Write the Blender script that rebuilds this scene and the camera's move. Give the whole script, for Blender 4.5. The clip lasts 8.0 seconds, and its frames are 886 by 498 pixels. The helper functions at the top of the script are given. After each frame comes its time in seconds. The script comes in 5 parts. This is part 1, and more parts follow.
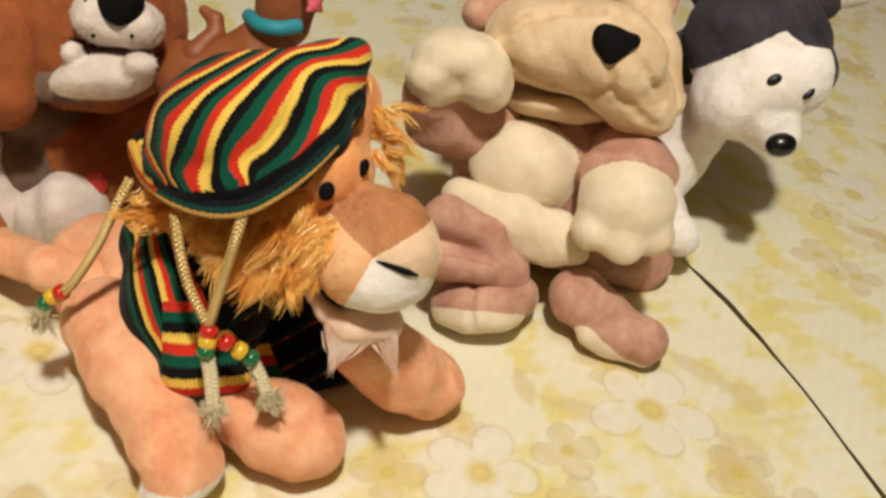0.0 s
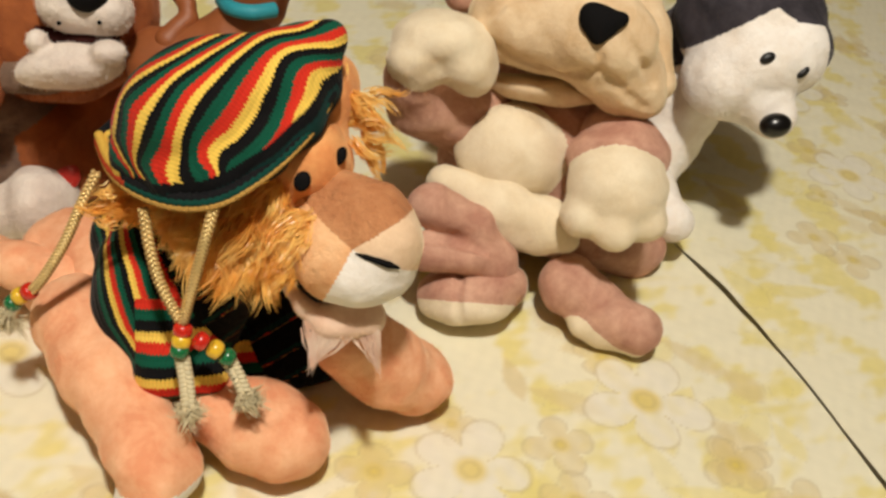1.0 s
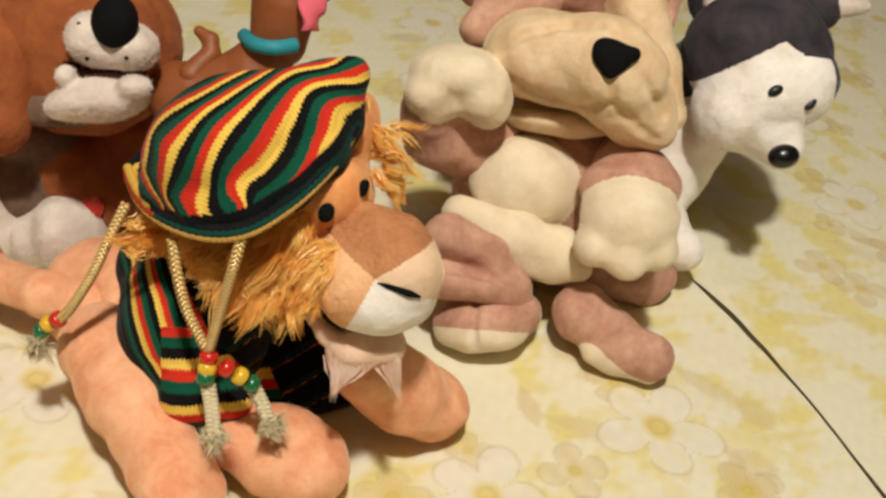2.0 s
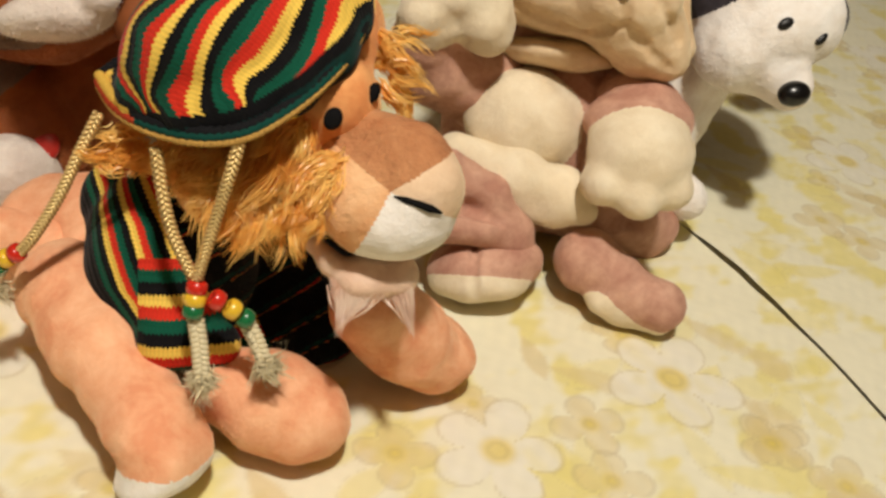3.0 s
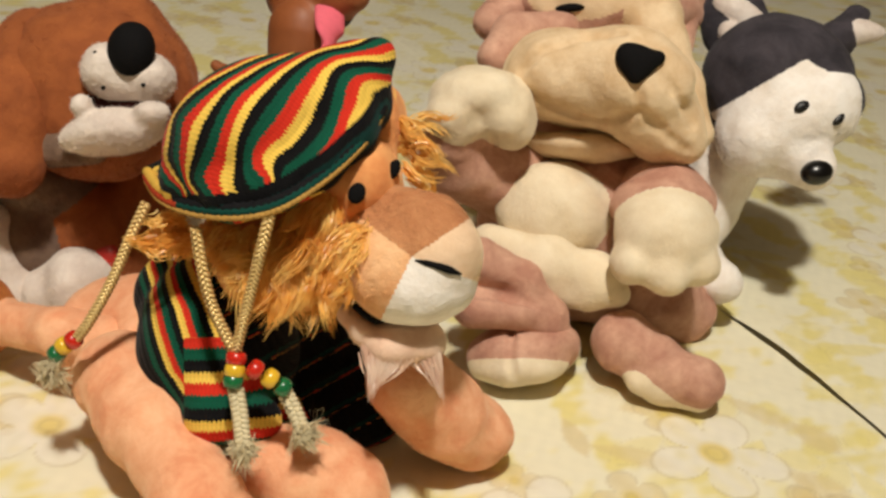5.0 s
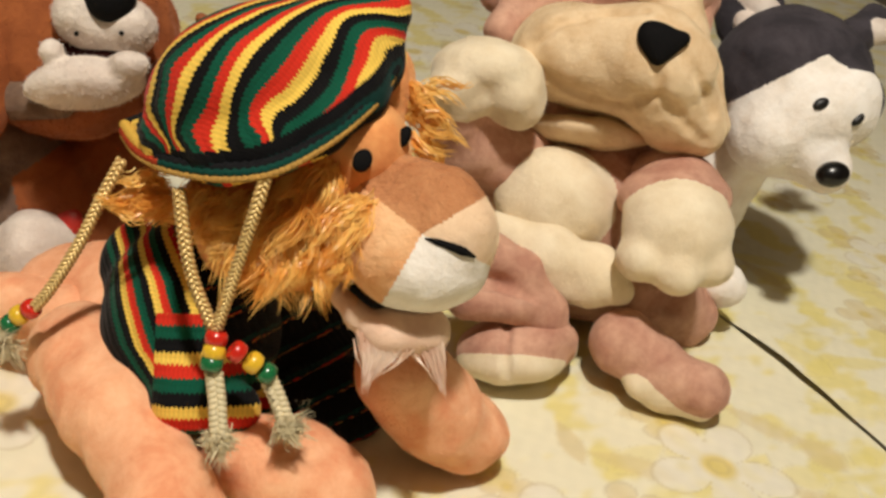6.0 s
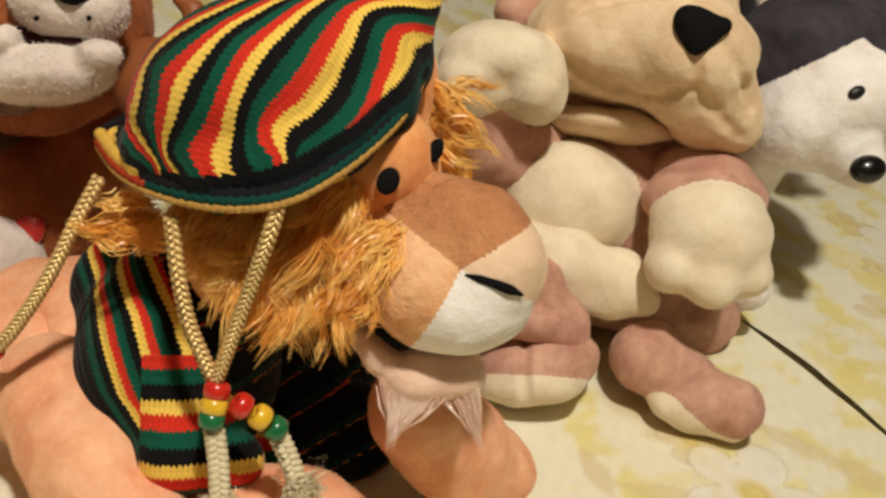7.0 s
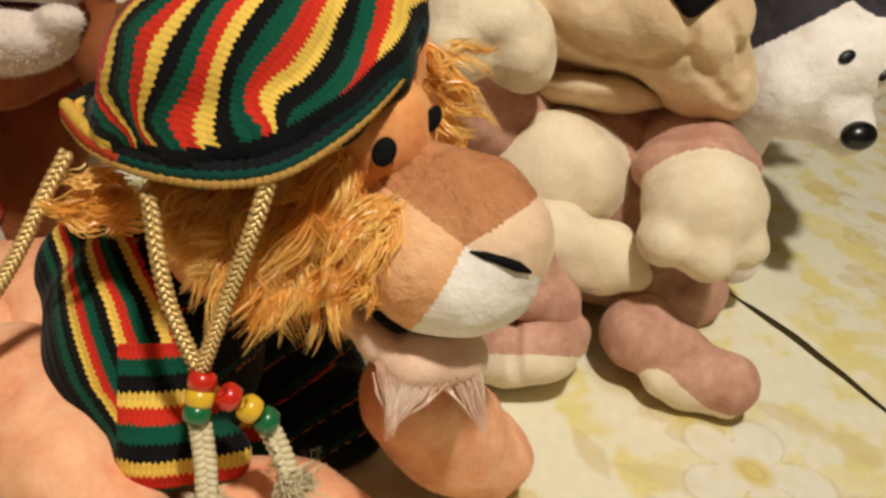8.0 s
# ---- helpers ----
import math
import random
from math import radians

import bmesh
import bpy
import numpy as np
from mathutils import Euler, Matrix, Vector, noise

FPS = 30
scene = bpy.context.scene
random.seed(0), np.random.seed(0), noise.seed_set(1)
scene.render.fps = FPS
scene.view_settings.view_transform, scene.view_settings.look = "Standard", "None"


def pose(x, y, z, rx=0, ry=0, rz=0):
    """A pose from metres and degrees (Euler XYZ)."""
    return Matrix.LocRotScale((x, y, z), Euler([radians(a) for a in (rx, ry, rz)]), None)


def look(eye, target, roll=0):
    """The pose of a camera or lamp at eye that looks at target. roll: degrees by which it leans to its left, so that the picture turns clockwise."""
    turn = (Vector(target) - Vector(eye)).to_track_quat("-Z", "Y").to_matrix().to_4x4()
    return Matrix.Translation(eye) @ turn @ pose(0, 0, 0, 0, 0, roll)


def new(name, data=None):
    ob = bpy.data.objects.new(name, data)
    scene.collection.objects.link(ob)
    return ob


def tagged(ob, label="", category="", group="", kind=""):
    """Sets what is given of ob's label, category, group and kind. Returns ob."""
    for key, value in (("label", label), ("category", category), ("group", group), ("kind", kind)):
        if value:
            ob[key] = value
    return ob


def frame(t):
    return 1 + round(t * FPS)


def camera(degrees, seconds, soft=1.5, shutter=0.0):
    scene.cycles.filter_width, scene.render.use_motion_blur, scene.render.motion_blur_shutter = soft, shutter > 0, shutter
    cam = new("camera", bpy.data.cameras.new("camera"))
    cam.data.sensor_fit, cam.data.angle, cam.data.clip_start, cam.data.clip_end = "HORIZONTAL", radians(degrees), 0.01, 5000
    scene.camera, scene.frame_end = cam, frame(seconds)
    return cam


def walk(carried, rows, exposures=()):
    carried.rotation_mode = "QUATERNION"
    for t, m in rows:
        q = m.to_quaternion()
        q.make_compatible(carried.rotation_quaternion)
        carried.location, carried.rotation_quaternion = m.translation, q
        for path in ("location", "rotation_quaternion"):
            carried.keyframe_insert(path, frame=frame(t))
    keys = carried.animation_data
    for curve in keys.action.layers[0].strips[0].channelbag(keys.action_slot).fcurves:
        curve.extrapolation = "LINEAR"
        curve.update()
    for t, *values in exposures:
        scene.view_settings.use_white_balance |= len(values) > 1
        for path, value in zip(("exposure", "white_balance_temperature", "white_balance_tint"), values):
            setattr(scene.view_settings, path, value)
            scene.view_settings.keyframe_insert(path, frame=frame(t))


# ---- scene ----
cam = camera(46.3, 8.0, soft=2.7, shutter=0.4)
PATH = [
    (0, (-0.084, -0.035, 0.504), (0.219, 1.532, -0.701), 12.4),
    (0.5, (-0.074, -0.019, 0.519), (0.208, 1.555, -0.682), 10.6),
    (1, (-0.075, -0.016, 0.492), (0.242, 1.535, -0.73), 11.8),
    (1.5, (-0.084, -0.028, 0.503), (0.239, 1.544, -0.691), 11.9),
    (1.7, (-0.084, -0.03, 0.504), (0.219, 1.547, -0.688), 11.4),
    (2.8, (-0.103, -0.003, 0.442), (0.277, 1.591, -0.705), 12.8),
    (3, (-0.112, -0.001, 0.423), (0.317, 1.58, -0.724), 13.4),
    (3.5, (-0.13, 0.003, 0.425), (0.246, 1.649, -0.646), 10.6),
    (4, (-0.115, -0.001, 0.396), (0.235, 1.7, -0.596), 9.4),
    (4.2, (-0.109, -0.014, 0.389), (0.226, 1.732, -0.527), 8.6),
    (5.3, (-0.088, -0.051, 0.411), (0.159, 1.705, -0.515), 7.6),
    (5.5, (-0.088, -0.049, 0.404), (0.166, 1.712, -0.51), 8.6),
    (6, (-0.107, -0.005, 0.373), (0.251, 1.735, -0.546), 11.6),
    (6.5, (-0.12, 0.041, 0.37), (0.271, 1.77, -0.556), 12.8),
    (7, (-0.13, 0.07, 0.362), (0.327, 1.757, -0.611), 13.0),
    (7.5, (-0.135, 0.095, 0.355), (0.351, 1.762, -0.637), 13.0),
    (8, (-0.139, 0.095, 0.346), (0.404, 1.742, -0.65), 13.6),
]
walk(cam, [(t, look(eye, target, roll)) for t, eye, target, roll in PATH], [(0.0, 0.03), (4.0, 0.0), (5.5, 0.06), (6.5, 0.0), (7.5, -0.12), (8.0, -0.06)])

# ---- light ----
world = bpy.data.worlds.new("room_air")
world.use_nodes = True
world.node_tree.nodes["Background"].inputs[0].default_value = (1.0, 0.86, 0.66, 1)
world.node_tree.nodes["Background"].inputs[1].default_value = 0.012
scene.world = world
scene.view_settings.exposure = 0.0


bulb = bpy.data.lights.new("ceiling_light", "POINT")
bulb.energy, bulb.color, bulb.shadow_soft_size = 112.0, (1.0, 0.955, 0.86), 0.06
new("ceiling_light", bulb).location = (-0.14, -0.22, 1.75)


# ---- materials ----
def rgb(r, g, b):
    """Linear colour from the 0-255 values of a colour chart."""
    f = lambda v: (v / 255 / 12.92) if v / 255 <= 0.04045 else ((v / 255 + 0.055) / 1.055) ** 2.4
    return (f(r), f(g), f(b), 1.0)


def material(name, rough=0.6, sheen=0.0, coat=0.0, metal=0.0):
    m = bpy.data.materials.new(name)
    m.use_nodes = True
    b = m.node_tree.nodes["Principled BSDF"]
    b.inputs["Roughness"].default_value = rough
    b.inputs["Sheen Weight"].default_value = sheen
    b.inputs["Sheen Roughness"].default_value = 0.4
    b.inputs["Coat Weight"].default_value = coat
    b.inputs["Metallic"].default_value = metal
    return m, m.node_tree.nodes, m.node_tree.links, b


def place(nodes, links, kind="Object"):
    return nodes.new("ShaderNodeTexCoord").outputs[kind]


def noise_node(nodes, links, co, scale, detail=3.0, rough=0.6):
    n = nodes.new("ShaderNodeTexNoise")
    n.inputs["Scale"].default_value, n.inputs["Detail"].default_value, n.inputs["Roughness"].default_value = scale, detail, rough
    links.new(co, n.inputs["Vector"])
    return n


def blend(nodes, links, fac, a, b):
    m = nodes.new("ShaderNodeMix")
    m.data_type = "RGBA"
    for value, slot in ((fac, 0), (a, 6), (b, 7)):
        if isinstance(value, (tuple, list, float, int)):
            m.inputs[slot].default_value = value
        else:
            links.new(value, m.inputs[slot])
    return m.outputs[2]


def ramp(nodes, links, value, stops, constant=False):
    r = nodes.new("ShaderNodeValToRGB")
    r.color_ramp.interpolation = "CONSTANT" if constant else "LINEAR"
    while len(r.color_ramp.elements) < len(stops):
        r.color_ramp.elements.new(0.5)
    for e, (at, colour) in zip(r.color_ramp.elements, stops):
        e.position, e.color = at, colour
    links.new(value, r.inputs[0])
    return r.outputs[0]


def bump(nodes, links, bsdf, heights):
    last = None
    for height, strength, distance in heights:
        n = nodes.new("ShaderNodeBump")
        n.inputs["Strength"].default_value, n.inputs["Distance"].default_value = strength, distance
        links.new(height, n.inputs["Height"])
        if last:
            links.new(last, n.inputs["Normal"])
        last = n.outputs["Normal"]
    links.new(last, bsdf.inputs["Normal"])


def plush(name, colour, deep, sheen=0.4, pile=0.6, worn=0.5):
    """Short-pile plush: brushed patches, fine fibre grain, soft sheen."""
    m, nodes, links, b = material(name, 0.92, sheen)
    co = place(nodes, links)
    patches = noise_node(nodes, links, co, 46.0, 4.0, 0.65)
    patches.inputs["Distortion"].default_value = 0.25
    grain = noise_node(nodes, links, co, 700.0, 2.0, 0.7)
    rub = noise_node(nodes, links, co, 120.0, 3.0, 0.6)
    crease = noise_node(nodes, links, co, 42.0, 5.0, 0.6)
    crease.noise_type = 'RIDGED_MULTIFRACTAL'
    tone = ramp(nodes, links, patches.outputs[0], ((0.36, (0, 0, 0, 1)), (0.66, (1, 1, 1, 1))))
    base = blend(nodes, links, tone, deep, colour)
    fine = ramp(nodes, links, grain.outputs[0], ((0.35, (0, 0, 0, 1)), (0.65, (1, 1, 1, 1))))
    dark = tuple(c * 0.72 for c in colour[:3]) + (1,)
    soft = nodes.new("ShaderNodeMath")
    soft.operation = "MULTIPLY"
    soft.inputs[1].default_value = 0.25 * worn
    links.new(fine, soft.inputs[0])
    links.new(blend(nodes, links, soft.outputs[0], base, dark), b.inputs["Base Color"])
    bump(nodes, links, b, ((crease.outputs[0], 0.30 * pile, 0.004), (rub.outputs[0], 0.45 * pile, 0.004), (grain.outputs[0], 0.25 * pile, 0.0008)))
    b.inputs["Sheen Tint"].default_value = tuple(min(1, c * 1.3 + 0.15) for c in colour[:3]) + (1,)
    return m


def plain(name, colour, rough=0.4, coat=0.0, grain=0.0, metal=0.0):
    m, nodes, links, b = material(name, rough, 0.0, coat, metal)
    if rough > 0.75:
        b.inputs["Specular IOR Level"].default_value = 0.15
    co = place(nodes, links)
    n = noise_node(nodes, links, co, 160.0, 3.0)
    dark = tuple(c * 0.75 for c in colour[:3]) + (1,)
    links.new(blend(nodes, links, n.outputs[0], colour, dark), b.inputs["Base Color"])
    if grain:
        bump(nodes, links, b, ((noise_node(nodes, links, co, 500.0).outputs[0], grain, 0.001),))
    return m


def strand_material(name, light, deep):
    m, nodes, links, b = material(name, 0.32, 0.2)
    geo = nodes.new("ShaderNodeNewGeometry")
    along = noise_node(nodes, links, place(nodes, links), 60.0)
    swing = ramp(nodes, links, along.outputs[0], ((0.38, (0, 0, 0, 1)), (0.62, (1, 1, 1, 1))))
    tone = blend(nodes, links, swing, deep, light)
    links.new(blend(nodes, links, ramp(nodes, links, geo.outputs["Random Per Island"], ((0.0, (0, 0, 0, 1)), (1.0, (0.16, 0.16, 0.16, 1)))), tone, tuple(c * 0.6 for c in deep[:3]) + (1,)), b.inputs["Base Color"])
    # fine hair lets some light through
    thin, both, out = nodes.new("ShaderNodeBsdfTranslucent"), nodes.new("ShaderNodeMixShader"), nodes["Material Output"]
    thin.inputs["Color"].default_value = light
    both.inputs[0].default_value = 0.36
    links.new(b.outputs[0], both.inputs[1])
    links.new(thin.outputs[0], both.inputs[2])
    links.new(both.outputs[0], out.inputs["Surface"])
    return m


KNIT_BLACK, KNIT_GREEN = rgb(14, 14, 16), rgb(12, 78, 58)
KNIT_RED, KNIT_YELLOW = rgb(205, 48, 32), rgb(238, 198, 88)


def knit(name):
    """Striped knitting: stripe and row come from the mesh, in stripes and in metres."""
    m, nodes, links, b = material(name, 0.95, 0.05)
    b.inputs["Specular IOR Level"].default_value = 0.15
    stripe, row = nodes.new("ShaderNodeAttribute"), nodes.new("ShaderNodeAttribute")
    stripe.attribute_name, row.attribute_name = "stripe", "row"

    def math_node(op, a, c):
        n = nodes.new("ShaderNodeMath")
        n.operation = op
        for value, slot in ((a, 0), (c, 1)):
            if isinstance(value, (int, float)):
                n.inputs[slot].default_value = value
            elif value is not None:
                links.new(value, n.inputs[slot])
        return n.outputs[0]

    turns = math_node("MULTIPLY", row.outputs["Fac"], 2 * math.pi / 0.0021)
    tooth = math_node("SINE", turns, None)
    co = place(nodes, links)
    fuzz = noise_node(nodes, links, co, 420.0)
    shift = math_node("ADD", math_node("MULTIPLY", tooth, 0.022), math_node("MULTIPLY", math_node("SUBTRACT", fuzz.outputs[0], 0.5), 0.10))
    level, panel, band = nodes.new("ShaderNodeAttribute"), nodes.new("ShaderNodeAttribute"), nodes.new("ShaderNodeAttribute")
    level.attribute_name, panel.attribute_name, band.attribute_name = "level", "panel", "band"
    front = math_node("GREATER_THAN", panel.outputs["Fac"], 0.0)
    count = math_node("ADD", math_node("MULTIPLY", level.outputs["Fac"], front), math_node("MULTIPLY", stripe.outputs["Fac"], math_node("SUBTRACT", 1.0, front)))
    where = math_node("FRACT", math_node("ADD", math_node("ADD", count, shift), 10.0), None)
    colour = ramp(nodes, links, where, ((0.0, KNIT_YELLOW), (0.105, KNIT_BLACK), (0.37, KNIT_GREEN), (0.63, KNIT_RED), (0.875, KNIT_YELLOW)), True)
    # band also carries the shade painted on the vest's right front
    rough_edge = math_node("ADD", band.outputs["Fac"], math_node("MULTIPLY", tooth, 0.0005))
    colour = blend(nodes, links, math_node("GREATER_THAN", rough_edge, 0.0012), colour, KNIT_BLACK)
    colour = blend(nodes, links, math_node("GREATER_THAN", rough_edge, 0.0065), colour, rgb(14, 50, 46))
    valley = math_node("MULTIPLY", math_node("ADD", math_node("MULTIPLY", tooth, 0.5), 0.5), 0.25)
    links.new(blend(nodes, links, valley, colour, blend(nodes, links, 0.55, colour, (0.01, 0.008, 0.006, 1))), b.inputs["Base Color"])
    rib = math_node("ABSOLUTE", math_node("SINE", math_node("MULTIPLY", count, math.pi * 4), None), None)
    bump(nodes, links, b, ((rib, 0.3, 0.0014), (tooth, 0.12, 0.0006), (fuzz.outputs[0], 0.5, 0.001)))
    return m


M = {
    "lion_coat": plush("peach_plush", rgb(246, 190, 148), rgb(230, 152, 110)),
    "lion_face": plush("orange_plush", rgb(240, 172, 108), rgb(224, 142, 82)),
    "lion_snout": plush("tan_plush", rgb(196, 138, 92), rgb(172, 108, 66), 0.3, 1.9),
    "lion_cheek": plush("apricot_plush", rgb(236, 188, 140), rgb(222, 160, 108), 0.4, 1.3),
    "lion_lip": plush("beige_plush", rgb(236, 206, 172), rgb(222, 186, 150)),
    "white": plush("white_plush", rgb(248, 243, 236), rgb(236, 226, 214), 0.2, 0.9),
    "off_white": plush("off_white_plush", rgb(232, 220, 208), rgb(212, 196, 184), 0.2, 1.1),
    "chin": plush("pinkish_plush", rgb(244, 214, 190), rgb(226, 186, 160)),
    "tuft": plush("ginger_plush", rgb(188, 112, 48), rgb(150, 82, 30)),
    "dark": plush("charcoal_plush", rgb(66, 60, 66), rgb(40, 36, 42), 0.3),
    "lining": plush("ear_lining", rgb(234, 224, 214), rgb(206, 190, 178)),
    "mauve": plush("mauve_plush", rgb(210, 166, 142), rgb(176, 126, 106), 0.35),
    "sand": plush("sand_plush", rgb(234, 210, 174), rgb(214, 182, 140), 0.3),
    "cream": plush("cream_plush", rgb(236, 222, 194), rgb(224, 206, 174), 0.3),
    "brown": plush("brown_plush", rgb(162, 90, 42), rgb(138, 72, 32), 0.4),
    "grey": plush("taupe_plush", rgb(132, 106, 86), rgb(100, 78, 66), 0.3),
    "toy_brown": plain("brown_flock", rgb(150, 84, 44), 0.55),
    "toy_dark": plain("dark_mouth", rgb(48, 26, 20), 0.6),
    "teal": plain("teal_band", rgb(40, 150, 164), 0.6, 0, 0.4),
    "pink": plain("pink_felt", rgb(238, 112, 128), 0.8, 0, 0.4),
    "black_gloss": plain("black_plastic", rgb(10, 9, 10), 0.28, 0.1),
    "eye": plain("black_thread", rgb(12, 9, 8), 0.45, 0, 0.3),
    "black_felt": plain("black_felt", rgb(13, 12, 13), 0.85, 0, 0.5),
    "mouth": plain("mouth_lining", rgb(58, 24, 20), 0.8),
    "red": plain("red_bead", rgb(206, 40, 26), 0.25, 0.4),
    "yellow": plain("yellow_bead", rgb(236, 190, 50), 0.25, 0.4),
    "green": plain("green_bead", rgb(24, 108, 62), 0.25, 0.4),
    "heart": plain("red_button", rgb(196, 52, 44), 0.3, 0.3),
    "cord": plain("golden_cord", rgb(206, 166, 104), 0.5, 0, 0.6),
    "fleck": plain("golden_thread", rgb(244, 214, 146), 0.36, 0.0, 0, 0.4),
    "tassel": plain("pale_cord_ends", rgb(228, 214, 176), 0.7, 0, 0.5),
    "mane": strand_material("golden_mane", rgb(255, 218, 130), rgb(240, 170, 76)),
    "beard": strand_material("pale_beard", rgb(240, 220, 200), rgb(222, 186, 164)),
    "knit": knit("striped_knit"),
    "knit_black": plain("black_yarn", rgb(24, 24, 26), 0.9, 0, 0.8),
    "knit_green": plain("green_yarn", rgb(16, 66, 56), 0.9, 0, 0.8),
    "knit_gold": plain("golden_yarn", rgb(224, 178, 78), 0.9, 0, 0.8),
    "knit_red": plain("red_yarn", rgb(176, 62, 34), 0.9, 0, 0.8),
    "knit_yellow": plain("yellow_yarn", rgb(188, 146, 76), 0.9, 0, 0.8),
}


# ---- the bed and the unseen room around it ----
def part(name, bm, mat, parent=None, label=""):
    """Links a bmesh, or a finished mesh, as one object under a thing."""
    if isinstance(bm, bmesh.types.BMesh):
        me = bpy.data.meshes.new(name)
        bm.to_mesh(me)
        bm.free()
    else:
        me = bm
    for p in me.polygons:
        p.use_smooth = True
    if mat:
        me.materials.clear()
        me.materials.append(mat)
    ob = new(name, me)
    if parent:
        ob.parent = parent
        ob.matrix_parent_inverse = parent.matrix_world.inverted()
    if label:
        ob["label"] = label
    return ob


def box(lo, hi, bevel=0.0):
    bm = bmesh.new()
    bmesh.ops.create_cube(bm, size=1.0)
    for v in bm.verts:
        v.co = Vector([(a + b) / 2 + c * (b - a) for a, b, c in zip(lo, hi, v.co)])
    if bevel:
        bmesh.ops.bevel(bm, geom=bm.edges[:], offset=bevel, segments=4, profile=0.6, affect="EDGES")
    return bm


def flat(ob):
    for p in ob.data.polygons:
        p.use_smooth = False
    return ob


# room shell is added out of view; its tones set the bounce light
M["wall"] = plain("bounce_plaster", rgb(126, 112, 94), 0.9, 0, 0.2)
M["boards"] = plain("floor_boards", rgb(112, 90, 66), 0.5, 0, 0.2)
FLOOR = -0.52
for name, lo, hi, mat in (
    ("floor", (-1.9, -1.7, FLOOR - 0.1), (2.1, 2.6, FLOOR), "boards"),
    ("ceiling", (-1.9, -1.7, 1.95), (2.1, 2.6, 2.05), "wall"),
    ("wall_north", (-1.9, 2.6, FLOOR), (2.1, 2.7, 1.95), "wall"),
    ("wall_south", (-1.9, -1.8, FLOOR), (2.1, -1.7, 1.95), "wall"),
    ("wall_west", (-2.0, -1.7, FLOOR), (-1.9, 2.6, 1.95), "wall"),
    ("wall_east", (2.1, -1.7, FLOOR), (2.2, 2.6, 1.95), "wall"),
):
    tagged(flat(part(name, box(lo, hi), M[mat])), "unseen dull beige plaster added to bounce light" if mat == "wall" else "unseen brown wooden floor added below the bed", name.split("_")[0], kind="structure")
tagged(part("mattress", box((-0.85, 0.02, FLOOR + 0.25), (1.05, 2.3, -0.006), 0.02), plain("ticking", rgb(222, 210, 186), 0.9, 0, 0.3)), "pale bed mattress under the flowered sheet", "mattress")
tagged(part("bed_base", box((-0.83, 0.04, FLOOR), (1.03, 2.28, FLOOR + 0.25), 0.01), M["boards"]), "brown wooden bed base on the floor", "bed base")

# the sheet: one cloth with a folded edge that runs over it, printed with flowers
FOLD_A, FOLD_B = np.array((0.248, 0.648)), np.array((0.326, 0.415))
xs = np.concatenate((np.linspace(-0.88, -0.42, 24)[:-1], np.arange(-0.42, 0.72, 0.0018), np.linspace(0.72, 1.08, 19)[1:]))
ys = np.concatenate((np.linspace(-0.02, 0.26, 15)[:-1], np.arange(0.26, 1.0, 0.0019), np.linspace(1.0, 2.32, 260)[1:]))
gx, gy = np.meshgrid(xs, ys)


def waves(x, y, seed, size, n=7):
    rng = np.random.default_rng(seed)
    total = np.zeros_like(x)
    for _ in range(n):
        a, k, ph = rng.uniform(0, 6.28), 6.28 / (size * rng.uniform(0.6, 1.6)), rng.uniform(0, 6.28)
        total += np.sin((x * math.cos(a) + y * math.sin(a)) * k + ph)
    return total / n


def step(v, lo, hi):
    t = np.clip((v - lo) / (hi - lo), 0, 1)
    return t * t * (3 - 2 * t)


way = (FOLD_B - FOLD_A) / np.linalg.norm(FOLD_B - FOLD_A)
along = (gx - FOLD_A[0]) * way[0] + (gy - FOLD_A[1]) * way[1]
side = -((gx - FOLD_A[0]) * way[1] - (gy - FOLD_A[1]) * way[0])
side = side + 0.009 * np.sin(np.clip(along, 0, 0.4) / 0.26 * math.pi) * -1.0 + 0.0005 * waves(gx, gy, 5, 0.05)
open_ = step(along, -0.005, 0.05)
zz = 0.0016 * waves(gx, gy, 1, 0.22) + 0.0006 * waves(gx, gy, 2, 0.05)
lift = np.interp(along, (0.0, 0.03, 0.08, 0.15, 0.22, 0.30, 0.5), (0.0008, 0.0036, 0.0048, 0.0017, 0.0017, 0.0048, 0.008))
zz += np.where(side < 0, -0.001, lift * (1 - step(side, 0.002, 0.10)) * open_)
zz *= step(gy, 0.0, 0.02)

rng = np.random.default_rng(11)
CREAM, YELLOW, TAN = np.array(rgb(246, 240, 212)[:3]), np.array(rgb(238, 223, 136)[:3]), np.array(rgb(222, 200, 142)[:3])
WHITE, LINE, HEART = np.array(rgb(244, 238, 220)[:3]), np.array(rgb(190, 170, 128)[:3]), np.array(rgb(230, 204, 84)[:3])
ink = np.zeros(gx.shape + (3,)) + CREAM
ink = ink + (YELLOW - CREAM) * (0.85 * step(waves(gx, gy, 3, 0.09) + 0.6 * waves(gx, gy, 4, 0.03) + 0.3 * waves(gx, gy, 9, 0.012), -0.05, 0.5))[..., None]


def paint(mask, colour):
    global ink
    ink = ink + (colour - ink) * np.clip(mask, 0, 1)[..., None]


def around(cx, cy, r):
    y0, y1 = np.searchsorted(ys, (cy - r, cy + r))
    x0, x1 = np.searchsorted(xs, (cx - r, cx + r))
    return slice(y0, y1), slice(x0, x1)


